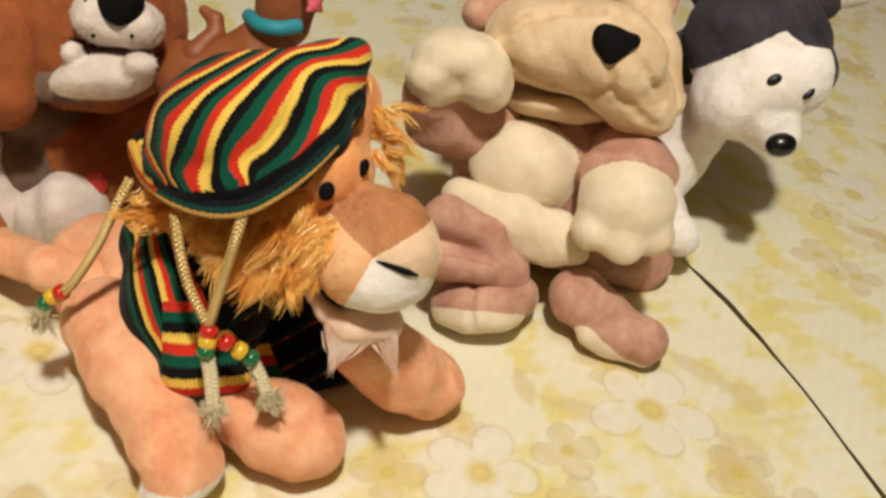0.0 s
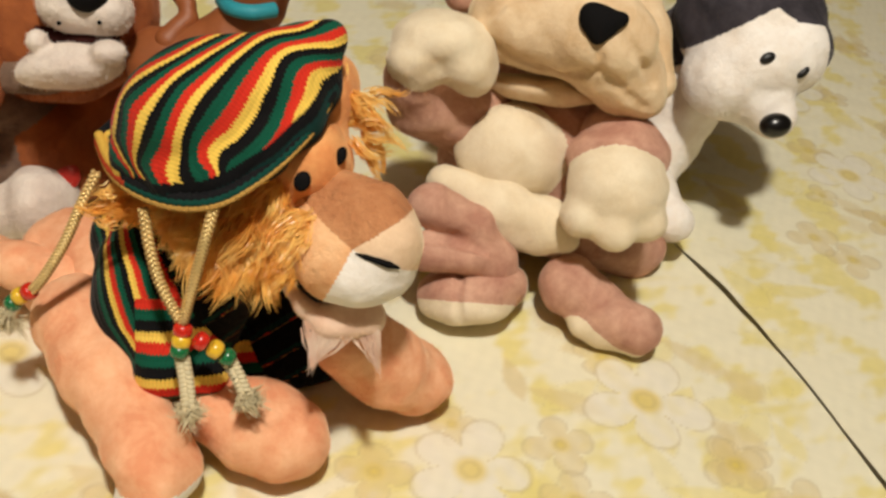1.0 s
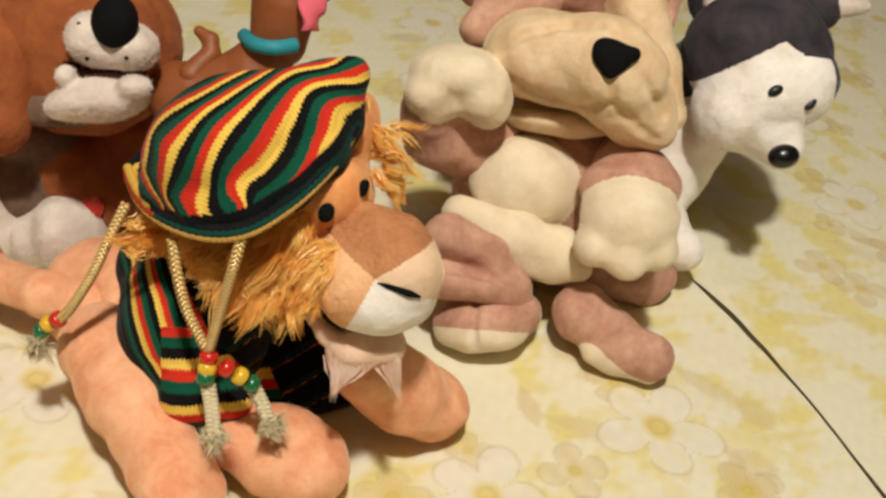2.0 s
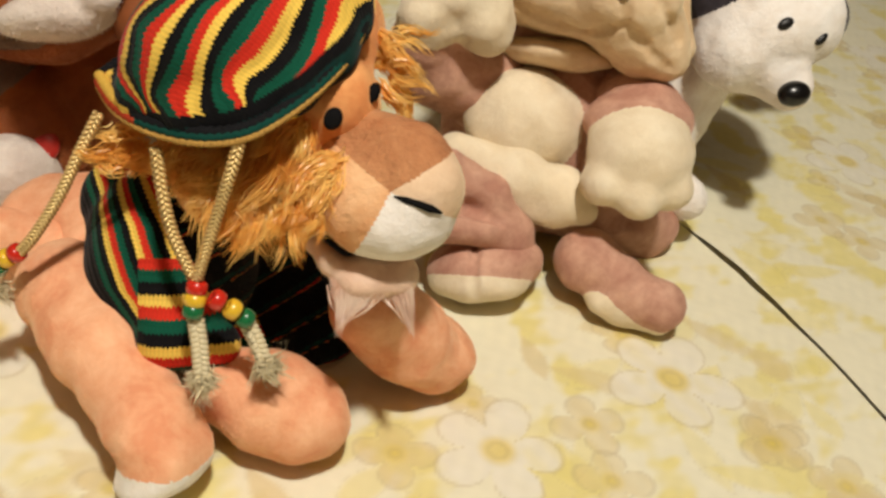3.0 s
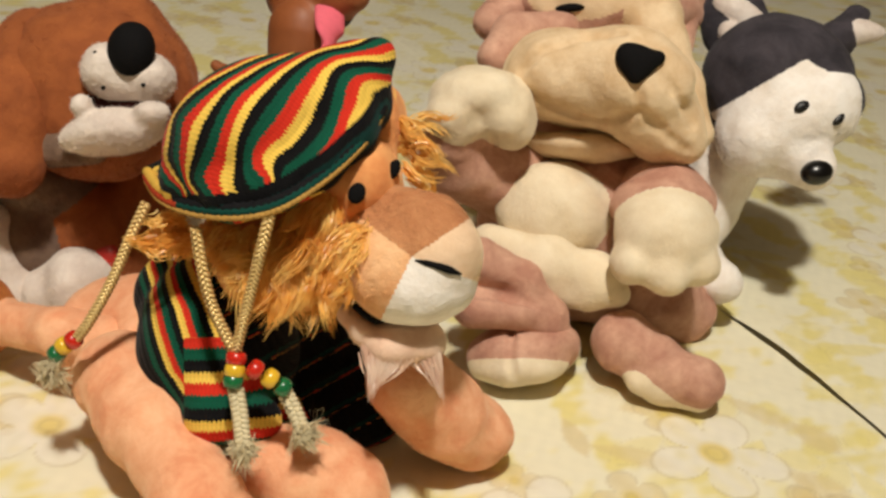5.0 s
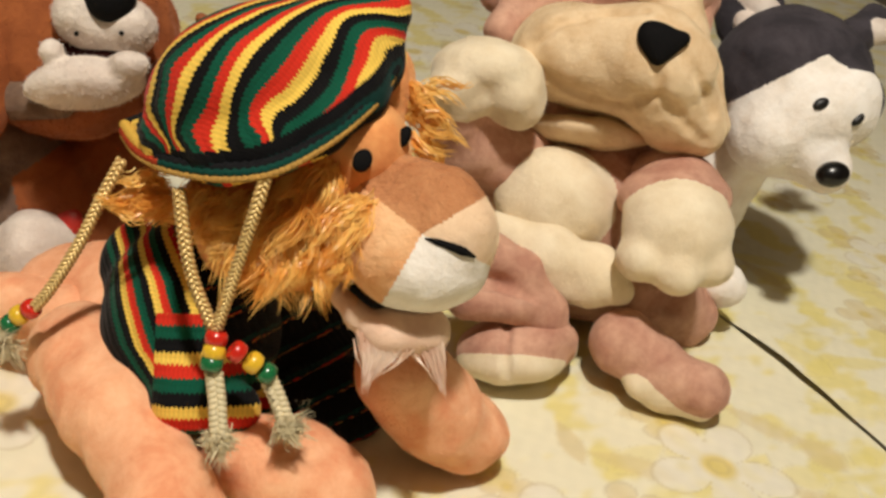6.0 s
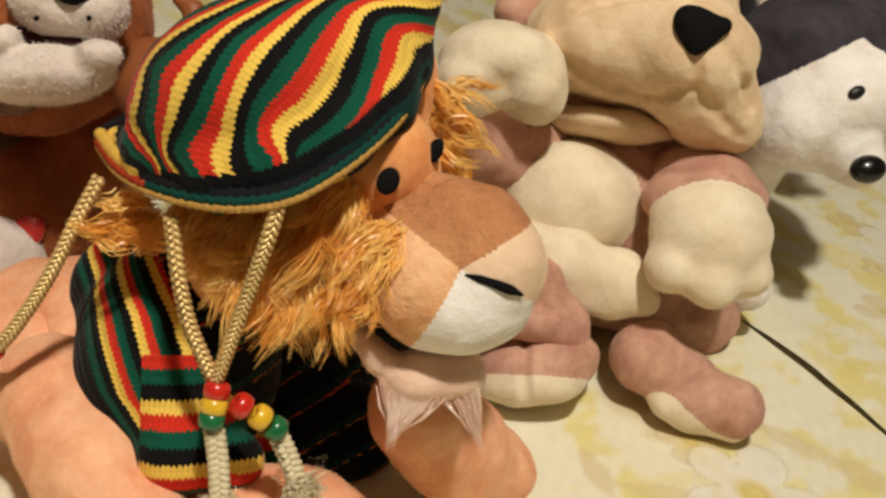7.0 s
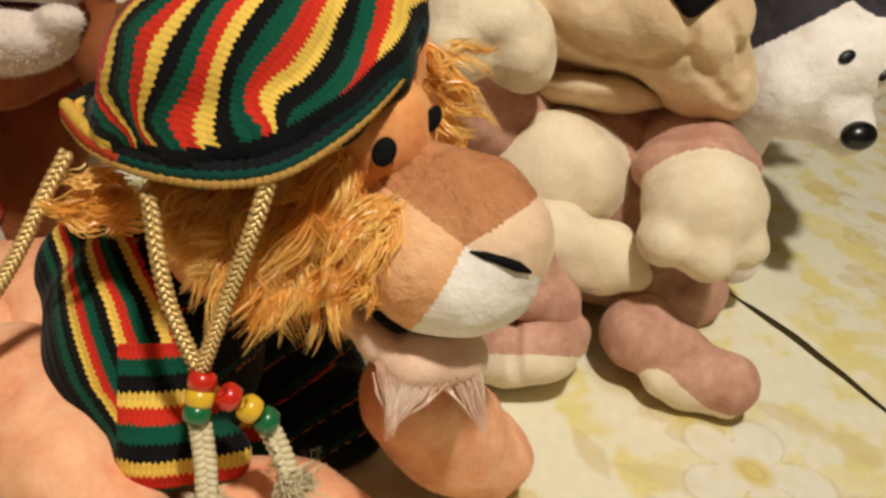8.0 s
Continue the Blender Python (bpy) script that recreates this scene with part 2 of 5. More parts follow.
def flower(cx, cy, r, petals, turn, fill, strength):
    win = around(cx, cy, r * 1.2)
    x, y = gx[win] - cx, gy[win] - cy
    if not x.size:
        return
    a, d = np.arctan2(y, x) + turn, np.hypot(x, y)
    edge = r * (0.30 + 0.70 * np.abs(np.cos(a * petals / 2)) ** 0.5) * (1 + 0.07 * np.sin(a * 3 + turn * 5))
    keep = ink[win]
    for mask, colour in (
        (strength * (0.85 + 0.15 * np.sin(x * 300 + y * 170)) * step(edge - d, -0.0015, 0.0030), fill),
        (0.34 * step(0.0022 - np.abs(edge - d), 0.0, 0.0018), LINE),
        (0.75 * step(0.27 * r - d, -0.003, 0.005), HEART),
        (0.25 * step(0.0018 - np.abs(0.14 * r - d), 0, 0.001), LINE),
    ):
        keep = keep + (colour - keep) * mask[..., None]
    ink[win] = keep


def leaf(cx, cy, long, wide, turn, colour, strength):
    win = around(cx, cy, long * 1.2)
    x, y = gx[win] - cx, gy[win] - cy
    if not x.size:
        return
    u, v = x * math.cos(turn) + y * math.sin(turn), y * math.cos(turn) - x * math.sin(turn)
    d = 1 - np.abs(u / long) ** 2 - np.abs(v / wide) * (1.0 + 0.3 * u / long)
    keep = ink[win]
    keep = keep + (colour - keep) * (strength * step(d, -0.1, 0.35))[..., None]
    keep = keep + (LINE - keep) * (0.18 * step(0.06 - np.abs(d), 0, 0.05))[..., None]
    ink[win] = keep


spots = [(0.054, 0.393), (0.183, 0.460), (0.463, 0.774), (-0.234, 0.470)]
tries = 0
while len(spots) < 150 and tries < 6000:
    tries += 1
    c = (rng.uniform(-0.85, 1.05), rng.uniform(0.0, 2.3))
    if -0.12 < c[0] < 0.50 and 0.30 < c[1] < 0.80:
        continue
    if min(math.hypot(c[0] - s[0], c[1] - s[1]) for s in spots) > 0.125:
        spots.append(c)
small = []
for cx, cy in spots:
    for _ in range(5):
        a, d = rng.uniform(0, 6.28), rng.uniform(0.05, 0.075)
        small.append((cx + d * math.cos(a), cy + d * math.sin(a)))
blossoms = small[::2]
for _ in range(80):
    small.append((rng.uniform(-0.12, 0.52), rng.uniform(0.30, 0.85)))
for cx, cy in small:
    leaf(cx, cy, rng.uniform(0.018, 0.032), rng.uniform(0.008, 0.014), rng.uniform(0, 3.14), YELLOW if rng.random() < 0.6 else TAN, rng.uniform(0.35, 0.65))
for cx, cy in blossoms:
    flower(cx + 0.01, cy - 0.012, rng.uniform(0.016, 0.024), 4, rng.uniform(0, 3), TAN, rng.uniform(0.5, 0.8))
for cx, cy in ((0.115, 0.416), (0.232, 0.407), (0.411, 0.639), (0.386, 0.667), (-0.006, 0.388), (0.268, 0.374)):
    flower(cx, cy, 0.024, 4, rng.uniform(0, 3), TAN, 0.6)
for cx, cy in spots:
    flower(cx, cy, rng.uniform(0.040, 0.046), 5, rng.uniform(0, 3), WHITE, 0.9)
ink *= 0.86 * (1 + 0.05 * waves(gx, gy, 8, 0.012))[..., None]

ny, nx = gx.shape
index = np.arange(ny * nx).reshape(ny, nx)
quads = np.stack((index[:-1, :-1], index[:-1, 1:], index[1:, 1:], index[1:, :-1]), -1).reshape(-1, 4)
right_side, apart_ = (side > 0).ravel()[quads], (along > 0.004).ravel()[quads].all(1)
parted = (right_side.any(1) & ~right_side.all(1)) & apart_
lip = np.zeros(ny * nx, bool)
lip[quads[parted].ravel()] = True
lip = lip.reshape(ny, nx)
gx2, gy2 = gx - np.where(lip, side * -way[1], 0.0), gy - np.where(lip, side * way[0], 0.0)
quads = quads[~parted]  # the two layers part along the fold
cloth = bpy.data.meshes.new("bed_sheet")
cloth.vertices.add(ny * nx)
cloth.vertices.foreach_set("co", np.stack((gx2, gy2, zz), -1).astype(np.float32).ravel())
cloth.loops.add(quads.size)
cloth.loops.foreach_set("vertex_index", quads.ravel())
cloth.polygons.add(len(quads))
cloth.polygons.foreach_set("loop_start", np.arange(0, quads.size, 4))
cloth.polygons.foreach_set("use_smooth", np.ones(len(quads), bool))
cloth.update(calc_edges=True)
print_layer = cloth.attributes.new("print", "FLOAT_COLOR", "POINT")
print_layer.data.foreach_set("color", np.concatenate((ink, np.ones((ny, nx, 1))), -1).astype(np.float32).ravel())
m, nodes, links, b = material("printed_cotton", 0.85, 0.15)
layer = nodes.new("ShaderNodeAttribute")
layer.attribute_name = "print"
co = place(nodes, links)
weave = noise_node(nodes, links, co, 900.0, 2.0)
wash = noise_node(nodes, links, co, 25.0, 4.0)
links.new(blend(nodes, links, ramp(nodes, links, wash.outputs[0], ((0.35, (0, 0, 0, 1)), (0.75, (0.2, 0.2, 0.2, 1)))), layer.outputs["Color"], rgb(226, 216, 180)), b.inputs["Base Color"])
bump(nodes, links, b, ((wash.outputs[0], 0.3, 0.004), (weave.outputs[0], 0.25, 0.0006)))
cloth.materials.append(m)
sheet = tagged(new("bed_sheet", cloth), "cream cotton bed sheet printed with white flowers and yellow leaves", "bed sheet", kind="structure")


# ---- soft shapes ----
FACING = np.array([(0.990, -0.077, 0.117), (-0.067, 0.473, 0.879), (0.123, 0.878, -0.463)])  # the way the toys face: right, up, away


def sdf_ball(p, c, r, turn):
    a = radians(turn)
    q = (p - np.array(c, np.float32)) @ FACING.T.astype(np.float32)
    x, y = q[..., 0] * math.cos(a) + q[..., 1] * math.sin(a), q[..., 1] * math.cos(a) - q[..., 0] * math.sin(a)
    u, v, w = x / r[0], y / r[1], q[..., 2] / r[2]
    k0 = np.sqrt(u * u + v * v + w * w)
    k1 = np.sqrt((u / r[0]) ** 2 + (v / r[1]) ** 2 + (w / r[2]) ** 2) + 1e-6
    return k0 * (k0 - 1) / k1


def sdf_limb(p, a, ra, b, rb):
    a, b = np.array(a, np.float32), np.array(b, np.float32)
    ab = b - a
    h = np.clip(((p - a) @ ab) / max(float(ab @ ab), 1e-9), 0, 1)
    return np.sqrt((((p - a) - h[..., None] * ab) ** 2).sum(-1)) - (ra + (rb - ra) * h)


def soft_union(shapes, p, k):
    """The distance to the softly joined shapes, and the tag of the shape that lies nearest."""
    total, near, tag = None, None, None
    for number, (name, kind, args) in enumerate(shapes):
        d = (sdf_ball if kind == "ball" else sdf_limb)(p, *args)
        if kind == "dent":
            h = np.maximum(0.0035 - np.abs(total + d), 0) / 0.0035
            total = np.maximum(total, -d) + 0.0035 * h * h / 4
            continue
        if total is None:
            total, near, tag = d, d, np.zeros(d.shape, int)
            continue
        h = np.clip(0.5 + 0.5 * (total - d) / k, 0, 1)
        total = total * (1 - h) + d * h - k * h * (1 - h)
        tag, near = np.where(d < near, number, tag), np.minimum(near, d)
    return total, tag


def ball(thing, name, tag, centre, radii, turn):
    thing[name].append((tag, "ball", (centre, radii, turn)))


def limb(thing, name, tag, a, ra, b, rb):
    thing[name].append((tag, "limb", (a, ra, b, rb)))


def dent(thing, name, a, ra, b, rb):
    thing[name].append(("groove", "dent", (a, 1.1 * ra, b, 1.1 * rb)))


def lumps(p, size, seed):
    rng = np.random.default_rng(seed)
    total = 0
    for _ in range(6):
        w = rng.normal(size=3)
        w *= 6.28 / (size * rng.uniform(0.6, 1.5)) / np.linalg.norm(w)
        total = total + np.sin(p @ w.astype(np.float32) + rng.uniform(0, 6.28))
    return total / 6


def skin(shapes, k, cell=0.002, rough=0.0018):
    """Vertices and quads of the softly joined shapes, and the tag number of each quad."""
    lo, hi = np.full(3, 9.0), np.full(3, -9.0)
    for _, kind, args in shapes:
        if kind == "ball":
            ends = ((args[0], max(args[1])),)
        else:
            ends = ((args[0], args[1]), (args[2], args[3]))
        for c, r in ends:
            lo, hi = np.minimum(lo, np.array(c) - r - 0.008), np.maximum(hi, np.array(c) + r + 0.008)
    cell = min(cell, max(0.0010, float((hi - lo).max()) / 110))
    n = np.ceil((hi - lo) / cell).astype(int) + 1
    axes = [lo[i] + cell * np.arange(n[i]) for i in range(3)]
    grid = np.stack(np.meshgrid(*axes, indexing="ij"), -1).astype(np.float32)
    seed = int(abs(lo.sum()) * 1e4)
    bend = rough * lumps(grid, 0.03, seed) + 0.12 * rough * lumps(grid, 0.012, seed + 1)
    d = soft_union(shapes, grid, k)[0] + bend
    inside = d < 0
    total, count = np.zeros(tuple(n - 1) + (3,), np.float32), np.zeros(tuple(n - 1), np.float32)
    corner = [(i, j, l) for i in (0, 1) for j in (0, 1) for l in (0, 1)]
    cut = lambda a, c: a[c[0]: n[0] - 1 + c[0], c[1]: n[1] - 1 + c[1], c[2]: n[2] - 1 + c[2]]
    for a in corner:
        for axis in range(3):
            if a[axis] == 0:
                b = tuple(v + (i == axis) for i, v in enumerate(a))
                da, db = cut(d, a), cut(d, b)
                cross = (da < 0) != (db < 0)
                t = np.where(cross, da / np.where(cross, da - db, 1), 0)
                for i in range(3):
                    total[..., i] += np.where(cross, a[i] + (t if i == axis else 0), 0)
                count += cross
    used = count > 0
    number = np.full(used.shape, -1)
    number[used] = np.arange(used.sum())
    base = np.stack(np.nonzero(used), -1)
    verts = lo + cell * (base + total[used] / count[used][:, None])
    quads = []
    for axis in range(3):
        u, v = (axis + 1) % 3, (axis + 2) % 3
        a = np.moveaxis(inside, (axis, u, v), (0, 1, 2))
        num = np.moveaxis(number, (axis, u, v), (0, 1, 2))
        here, there = a[:-1, 1:-1, 1:-1], a[1:, 1:-1, 1:-1]
        i, j, l = np.nonzero(here != there)
        q = np.stack((num[i, j, l], num[i, j + 1, l], num[i, j + 1, l + 1], num[i, j, l + 1]), -1)
        flip = ~here[i, j, l]
        q[flip] = q[flip][:, ::-1]
        quads.append(q)
    quads = np.concatenate(quads)
    tags = soft_union(shapes, verts[quads].mean(1).astype(np.float32), k)[1]
    return verts, quads, tags


def to_mesh(name, verts, quads, layers=()):
    used, back = np.unique(quads, return_inverse=True)
    me = bpy.data.meshes.new(name)
    me.from_pydata(verts[used].tolist(), [], back.reshape(quads.shape).tolist())
    for key, values in layers:
        me.attributes.new(key, "FLOAT", "POINT").data.foreach_set("value", values[used].astype(np.float32))
    return me


def settle(p, shapes, k, lift=0.0):
    """Moves points onto the skin of the joined shapes; also gives the way out of it."""
    p, e = np.array(p, np.float32), 1e-3
    for _ in range(6):
        d = soft_union(shapes, p, k)[0]
        g = np.stack([soft_union(shapes, p + e * np.eye(3, dtype=np.float32)[i], k)[0] - d for i in range(3)], -1)
        g /= np.linalg.norm(g, axis=-1, keepdims=True) + 1e-9
        p = p - (d - lift)[..., None] * g * 0.9
    return p, g


def base_of(thing):
    """The point of the sheet under a thing."""
    pts = [np.array(s[2][0]) for shapes in thing.values() for s in shapes[1:]]
    c = np.mean(pts, 0)
    return (float(c[0]), float(c[1]), 0.0)


def toy(thing, name, label, category, looks, names=None, panels=None, cell=0.002, fuzz=None):
    """A sewn toy: an Empty at its base, a mesh for each sewn part, and its panels of other cloth under that part."""
    root = tagged(new(name), label, category)
    root.location = base_of(thing)
    bpy.context.view_layer.update()
    for title, (k, *shapes) in thing.items():
        verts, quads, tags = skin(shapes, k, cell)
        kinds = np.array([s[0] for s in shapes])[tags]
        if panels and title in panels:
            kinds = panels[title](verts[quads].mean(1))
        first = None
        order, counts = np.unique(kinds, return_counts=True)
        order = [x for _, x in sorted(zip(-counts, order))]
        plain_name = (names or {}).get(title, title)
        for kind in order:
            mine = quads[kinds == kind]
            if first is None:
                first = part(plain_name, to_mesh(plain_name, verts, mine), M[looks[kind]], root)
            else:
                part((names or {}).get(kind, kind), to_mesh(kind, verts, mine), M[looks[kind]], first)
        if first and fuzz:
            nap(first, verts, quads, kinds, looks, fuzz)
    return root


def nap(parent, verts, quads, kinds, looks, length):
    """Short fibres that stand on the cloth."""
    tri = verts[quads]
    normal = np.cross(tri[:, 2] - tri[:, 0], tri[:, 3] - tri[:, 1])
    normal /= np.linalg.norm(normal, axis=1, keepdims=True) + 1e-12
    for kind in np.unique(kinds):
        if kind == "chin_patch":
            continue
        pick = np.nonzero(kinds == kind)[0]
        rng = np.random.default_rng(len(pick))
        area = float(np.linalg.norm(np.cross(tri[pick][:, 2] - tri[pick][:, 0], tri[pick][:, 3] - tri[pick][:, 1]), axis=1).sum()) / 2
        pick = rng.choice(pick, min(len(pick) * 3, int(area * 320000)))
        n = len(pick)
        uv = rng.random((n, 2, 1))
        t = tri[pick]
        root = (t[:, 0] * (1 - uv[:, 0]) + t[:, 1] * uv[:, 0]) * (1 - uv[:, 1]) + (t[:, 3] * (1 - uv[:, 0]) + t[:, 2] * uv[:, 0]) * uv[:, 1]
        lean = normal[pick] + 0.9 * rng.normal(size=(n, 3)) * 0.6 + np.array((0, -0.15, -0.45))
        lean /= np.linalg.norm(lean, axis=1, keepdims=True)
        across = np.cross(lean, rng.normal(size=(n, 3)))
        across /= np.linalg.norm(across, axis=1, keepdims=True) + 1e-9
        long = length * rng.uniform(0.5, 1.2, (n, 1))
        pts = np.stack((root - across * 0.00022 - normal[pick] * 0.0003, root + across * 0.00022 - normal[pick] * 0.0003, root + lean * long), 1).reshape(-1, 3)
        me = bpy.data.meshes.new("nap")
        me.vertices.add(len(pts))
        me.vertices.foreach_set("co", pts.astype(np.float32).ravel())
        me.loops.add(3 * n)
        me.loops.foreach_set("vertex_index", np.arange(3 * n))
        me.polygons.add(n)
        me.polygons.foreach_set("loop_start", np.arange(0, 3 * n, 3))
        me.update(calc_edges=True)
        ob = part("nap", me, M[looks[kind]], parent)
        ob["kind"] = "stuff"


def bead_mesh(r, long, hole=0.32):
    bm = bmesh.new()
    rings = []
    profile = [(hole * r, -0.5 * long), (0.72 * r, -0.5 * long), (0.93 * r, -0.36 * long), (r, 0.0), (0.93 * r, 0.36 * long), (0.72 * r, 0.5 * long), (hole * r, 0.5 * long)]
    for rad, z in profile:
        rings.append([bm.verts.new((rad * math.cos(a * math.tau / 20), rad * math.sin(a * math.tau / 20), z)) for a in range(20)])
    for a, b in zip(rings, rings[1:] + rings[:1]):
        for i in range(20):
            bm.faces.new((a[i], a[(i + 1) % 20], b[(i + 1) % 20], b[i]))
    return bm


def smooth_path(points, n):
    """A rounded way through the points."""
    p = np.array(points, float)
    p = np.vstack((2 * p[0] - p[1], p, 2 * p[-1] - p[-2]))
    out = []
    for i in range(1, len(p) - 2):
        for t in np.linspace(0, 1, n, endpoint=False):
            out.append(0.5 * (2 * p[i] + (p[i + 1] - p[i - 1]) * t + (2 * p[i - 1] - 5 * p[i] + 4 * p[i + 1] - p[i + 2]) * t * t + (3 * p[i] - p[i - 1] - 3 * p[i + 1] + p[i + 2]) * t ** 3))
    out.append(p[-2])
    return np.array(out)


def sweep(bm, path, radius, sides=8, squash=1.0):
    """A tube along a path; radius is one number or one for each point."""
    path = np.array(path)
    radius = np.broadcast_to(radius, len(path))
    tangent = np.gradient(path, axis=0)
    tangent /= np.linalg.norm(tangent, axis=1, keepdims=True) + 1e-9
    up = np.array((0.31, 0.2, 0.93))
    rings = []
    for p, t, r in zip(path, tangent, radius):
        a = np.cross(t, up)
        a /= np.linalg.norm(a) + 1e-9
        b = np.cross(a, t)
        rings.append([bm.verts.new(p + r * (math.cos(q) * a + squash * math.sin(q) * b)) for q in np.arange(sides) * math.tau / sides])
    for x, y in zip(rings, rings[1:]):
        for i in range(sides):
            bm.faces.new((x[i], x[(i + 1) % sides], y[(i + 1) % sides], y[i]))
    bm.faces.new(rings[0][::-1])
    bm.faces.new(rings[-1])


def braid(points, r, pitch, strands=4, thin=0.55, out=0.55, phase=0.0):
    bm = bmesh.new()
    path = smooth_path(points, 60)
    t = np.gradient(path, axis=0)
    t /= np.linalg.norm(t, axis=1, keepdims=True)
    a = np.cross(t, (0.31, 0.2, 0.93))
    a /= np.linalg.norm(a, axis=1, keepdims=True)
    b = np.cross(a, t)
    long = np.concatenate(((0,), np.cumsum(np.linalg.norm(np.diff(path, axis=0), axis=1))))
    for s in range(strands):
        turn = (long / pitch * math.tau + s * math.tau / strands + phase)[:, None]
        sweep(bm, path + out * r * (np.cos(turn) * a + np.sin(turn) * b), thin * r, 6)
    return bm


def plait(points, r, pitch, thin=0.62, lift=0.0):
    """Three strands laid over one another."""
    bm = bmesh.new()
    path = smooth_path(points, 50)
    t = np.gradient(path, axis=0)
    t /= np.linalg.norm(t, axis=1, keepdims=True)
    b = np.array((0.0, -0.88, 0.46)) - t * (t @ np.array((0.0, -0.88, 0.46)))[:, None]
    b /= np.linalg.norm(b, axis=1, keepdims=True)
    a = np.cross(b, t)
    long = np.concatenate(((0,), np.cumsum(np.linalg.norm(np.diff(path, axis=0), axis=1))))
    for s in range(3):
        turn = (long / pitch * math.tau + s * math.tau / 3)[:, None]
        sweep(bm, path + r * (0.75 * np.sin(turn) * a + (0.38 * np.sin(2 * turn) + lift) * b), thin * r, 6)
    return bm


def locks(roots, ways, lengths, seed, each=14, spread=0.003, width=0.0005, curl=0.004, sag=0.25, outs=None):
    """Hair in locks: many tapered strands that start together and drift apart."""
    rng = np.random.default_rng(seed)
    verts, faces, steps = [], [], 9
    for number, (root, way, length) in enumerate(zip(roots, ways, lengths)):
        way = np.array(way) / np.linalg.norm(way)
        bend, phase = rng.normal(size=3) * curl, rng.uniform(0, 6.28)
        side = np.cross(way, rng.normal(size=3))
        wave = side / (np.linalg.norm(side) + 1e-9) * 0.26 * curl * rng.uniform(0.6, 1.4)
        beat = rng.uniform(5.5, 8.5)
        for _ in range(each):
            start = np.array(root) + rng.normal(size=3) * spread * 0.7
            drift, own = rng.normal(size=3) * spread, length * rng.uniform(0.6, 1.1)
            flat_way = np.cross(way, rng.normal(size=3) if outs is None else outs[number] + 0.35 * rng.normal(size=3))
            flat_way /= np.linalg.norm(flat_way) + 1e-9
            for i in range(steps):
                t = i / (steps - 1)
                p = np.array(root) + (start - np.array(root)) * (1 - 0.72 * t) + way * own * t + 0.55 * drift * math.sin(3.0 * t) + bend * math.sin(t * 4.5 + phase) * t + wave * math.sin(t * beat + phase) * min(1.0, 2 * t) - np.array((0, 0, sag * own * t * t))
                w = width * (1 - 0.92 * t) * (0.7 + 0.5 * math.sin(t * 3.14))
                verts += [p - flat_way * w, p + flat_way * w]
                if i:
                    k = len(verts)
                    faces.append((k - 4, k - 3, k - 1, k - 2))
    me = bpy.data.meshes.new("hair")
    me.from_pydata([tuple(v) for v in verts], [], faces)
    return me


def wavy_locks(roots, ways, lengths, outs, seed, each=30, spread=0.0019, width=0.00034, swing=0.62, sag=0.12):
    """Wavy hair that lies on the skin: each lock bends to and fro along the surface, and its strands keep together."""
    rng = np.random.default_rng(seed)
    steps, verts, faces = 13, [], []
    t = np.linspace(0, 1, steps)
    for root, way, length, out in zip(roots, ways, lengths, outs):
        way, out = np.array(way) / np.linalg.norm(way), np.array(out) / np.linalg.norm(out)
        across = np.cross(way, out)
        across /= np.linalg.norm(across) + 1e-9
        beat, phase, bow = rng.uniform(3.4, 6.4), rng.uniform(0, 6.28), rng.normal() * 0.35
        for _ in range(each):
            turn = swing * rng.uniform(0.75, 1.1) * np.sin(beat * t + phase + 0.16 * rng.normal()) + bow * t
            rise = 0.35 * np.sin(0.8 * beat * t + 1.7 * phase + 0.3 * rng.normal())
            heading = way * np.cos(turn)[:, None] + across * np.sin(turn)[:, None] + out * rise[:, None]
            own = length * rng.uniform(0.65, 1.1)
            line = np.cumsum(heading, 0) * own / steps
            off = rng.normal(size=3) * spread
            pts = np.array(root) + line + off * (1 - 0.65 * t)[:, None] - np.array((0, 0, 1.0)) * (sag * own * t * t)[:, None]
            flat_way = np.cross(heading, out + 0.5 * rng.normal(size=3))
            flat_way /= np.linalg.norm(flat_way, axis=1, keepdims=True) + 1e-9
            w = (width * (1 - 0.9 * t ** 2))[:, None]
            first = len(verts) * 2 * steps
            verts.append(np.stack((pts - flat_way * w, pts + flat_way * w), 1).reshape(-1, 3))
            k = first + 2 * np.arange(steps - 1)
            faces.append(np.stack((k, k + 1, k + 3, k + 2), 1))
    me = bpy.data.meshes.new("hair")
    me.from_pydata(np.concatenate(verts).tolist(), [], np.concatenate(faces).tolist())
    return me


def button(centre, radii, turn, facing=None):
    """A rounded bead eye or nose that looks the way the toys face."""
    bm = bmesh.new()
    bmesh.ops.create_uvsphere(bm, u_segments=24, v_segments=14, radius=1.0)
    axes = Matrix([FACING[0].tolist(), FACING[1].tolist(), FACING[2].tolist()]).transposed()
    m = Matrix.Translation(centre) @ axes.to_4x4() @ pose(0, 0, 0, 0, 0, turn) @ Matrix.Diagonal((*radii, 1))
    bmesh.ops.transform(bm, matrix=m, verts=bm.verts)
    return bm



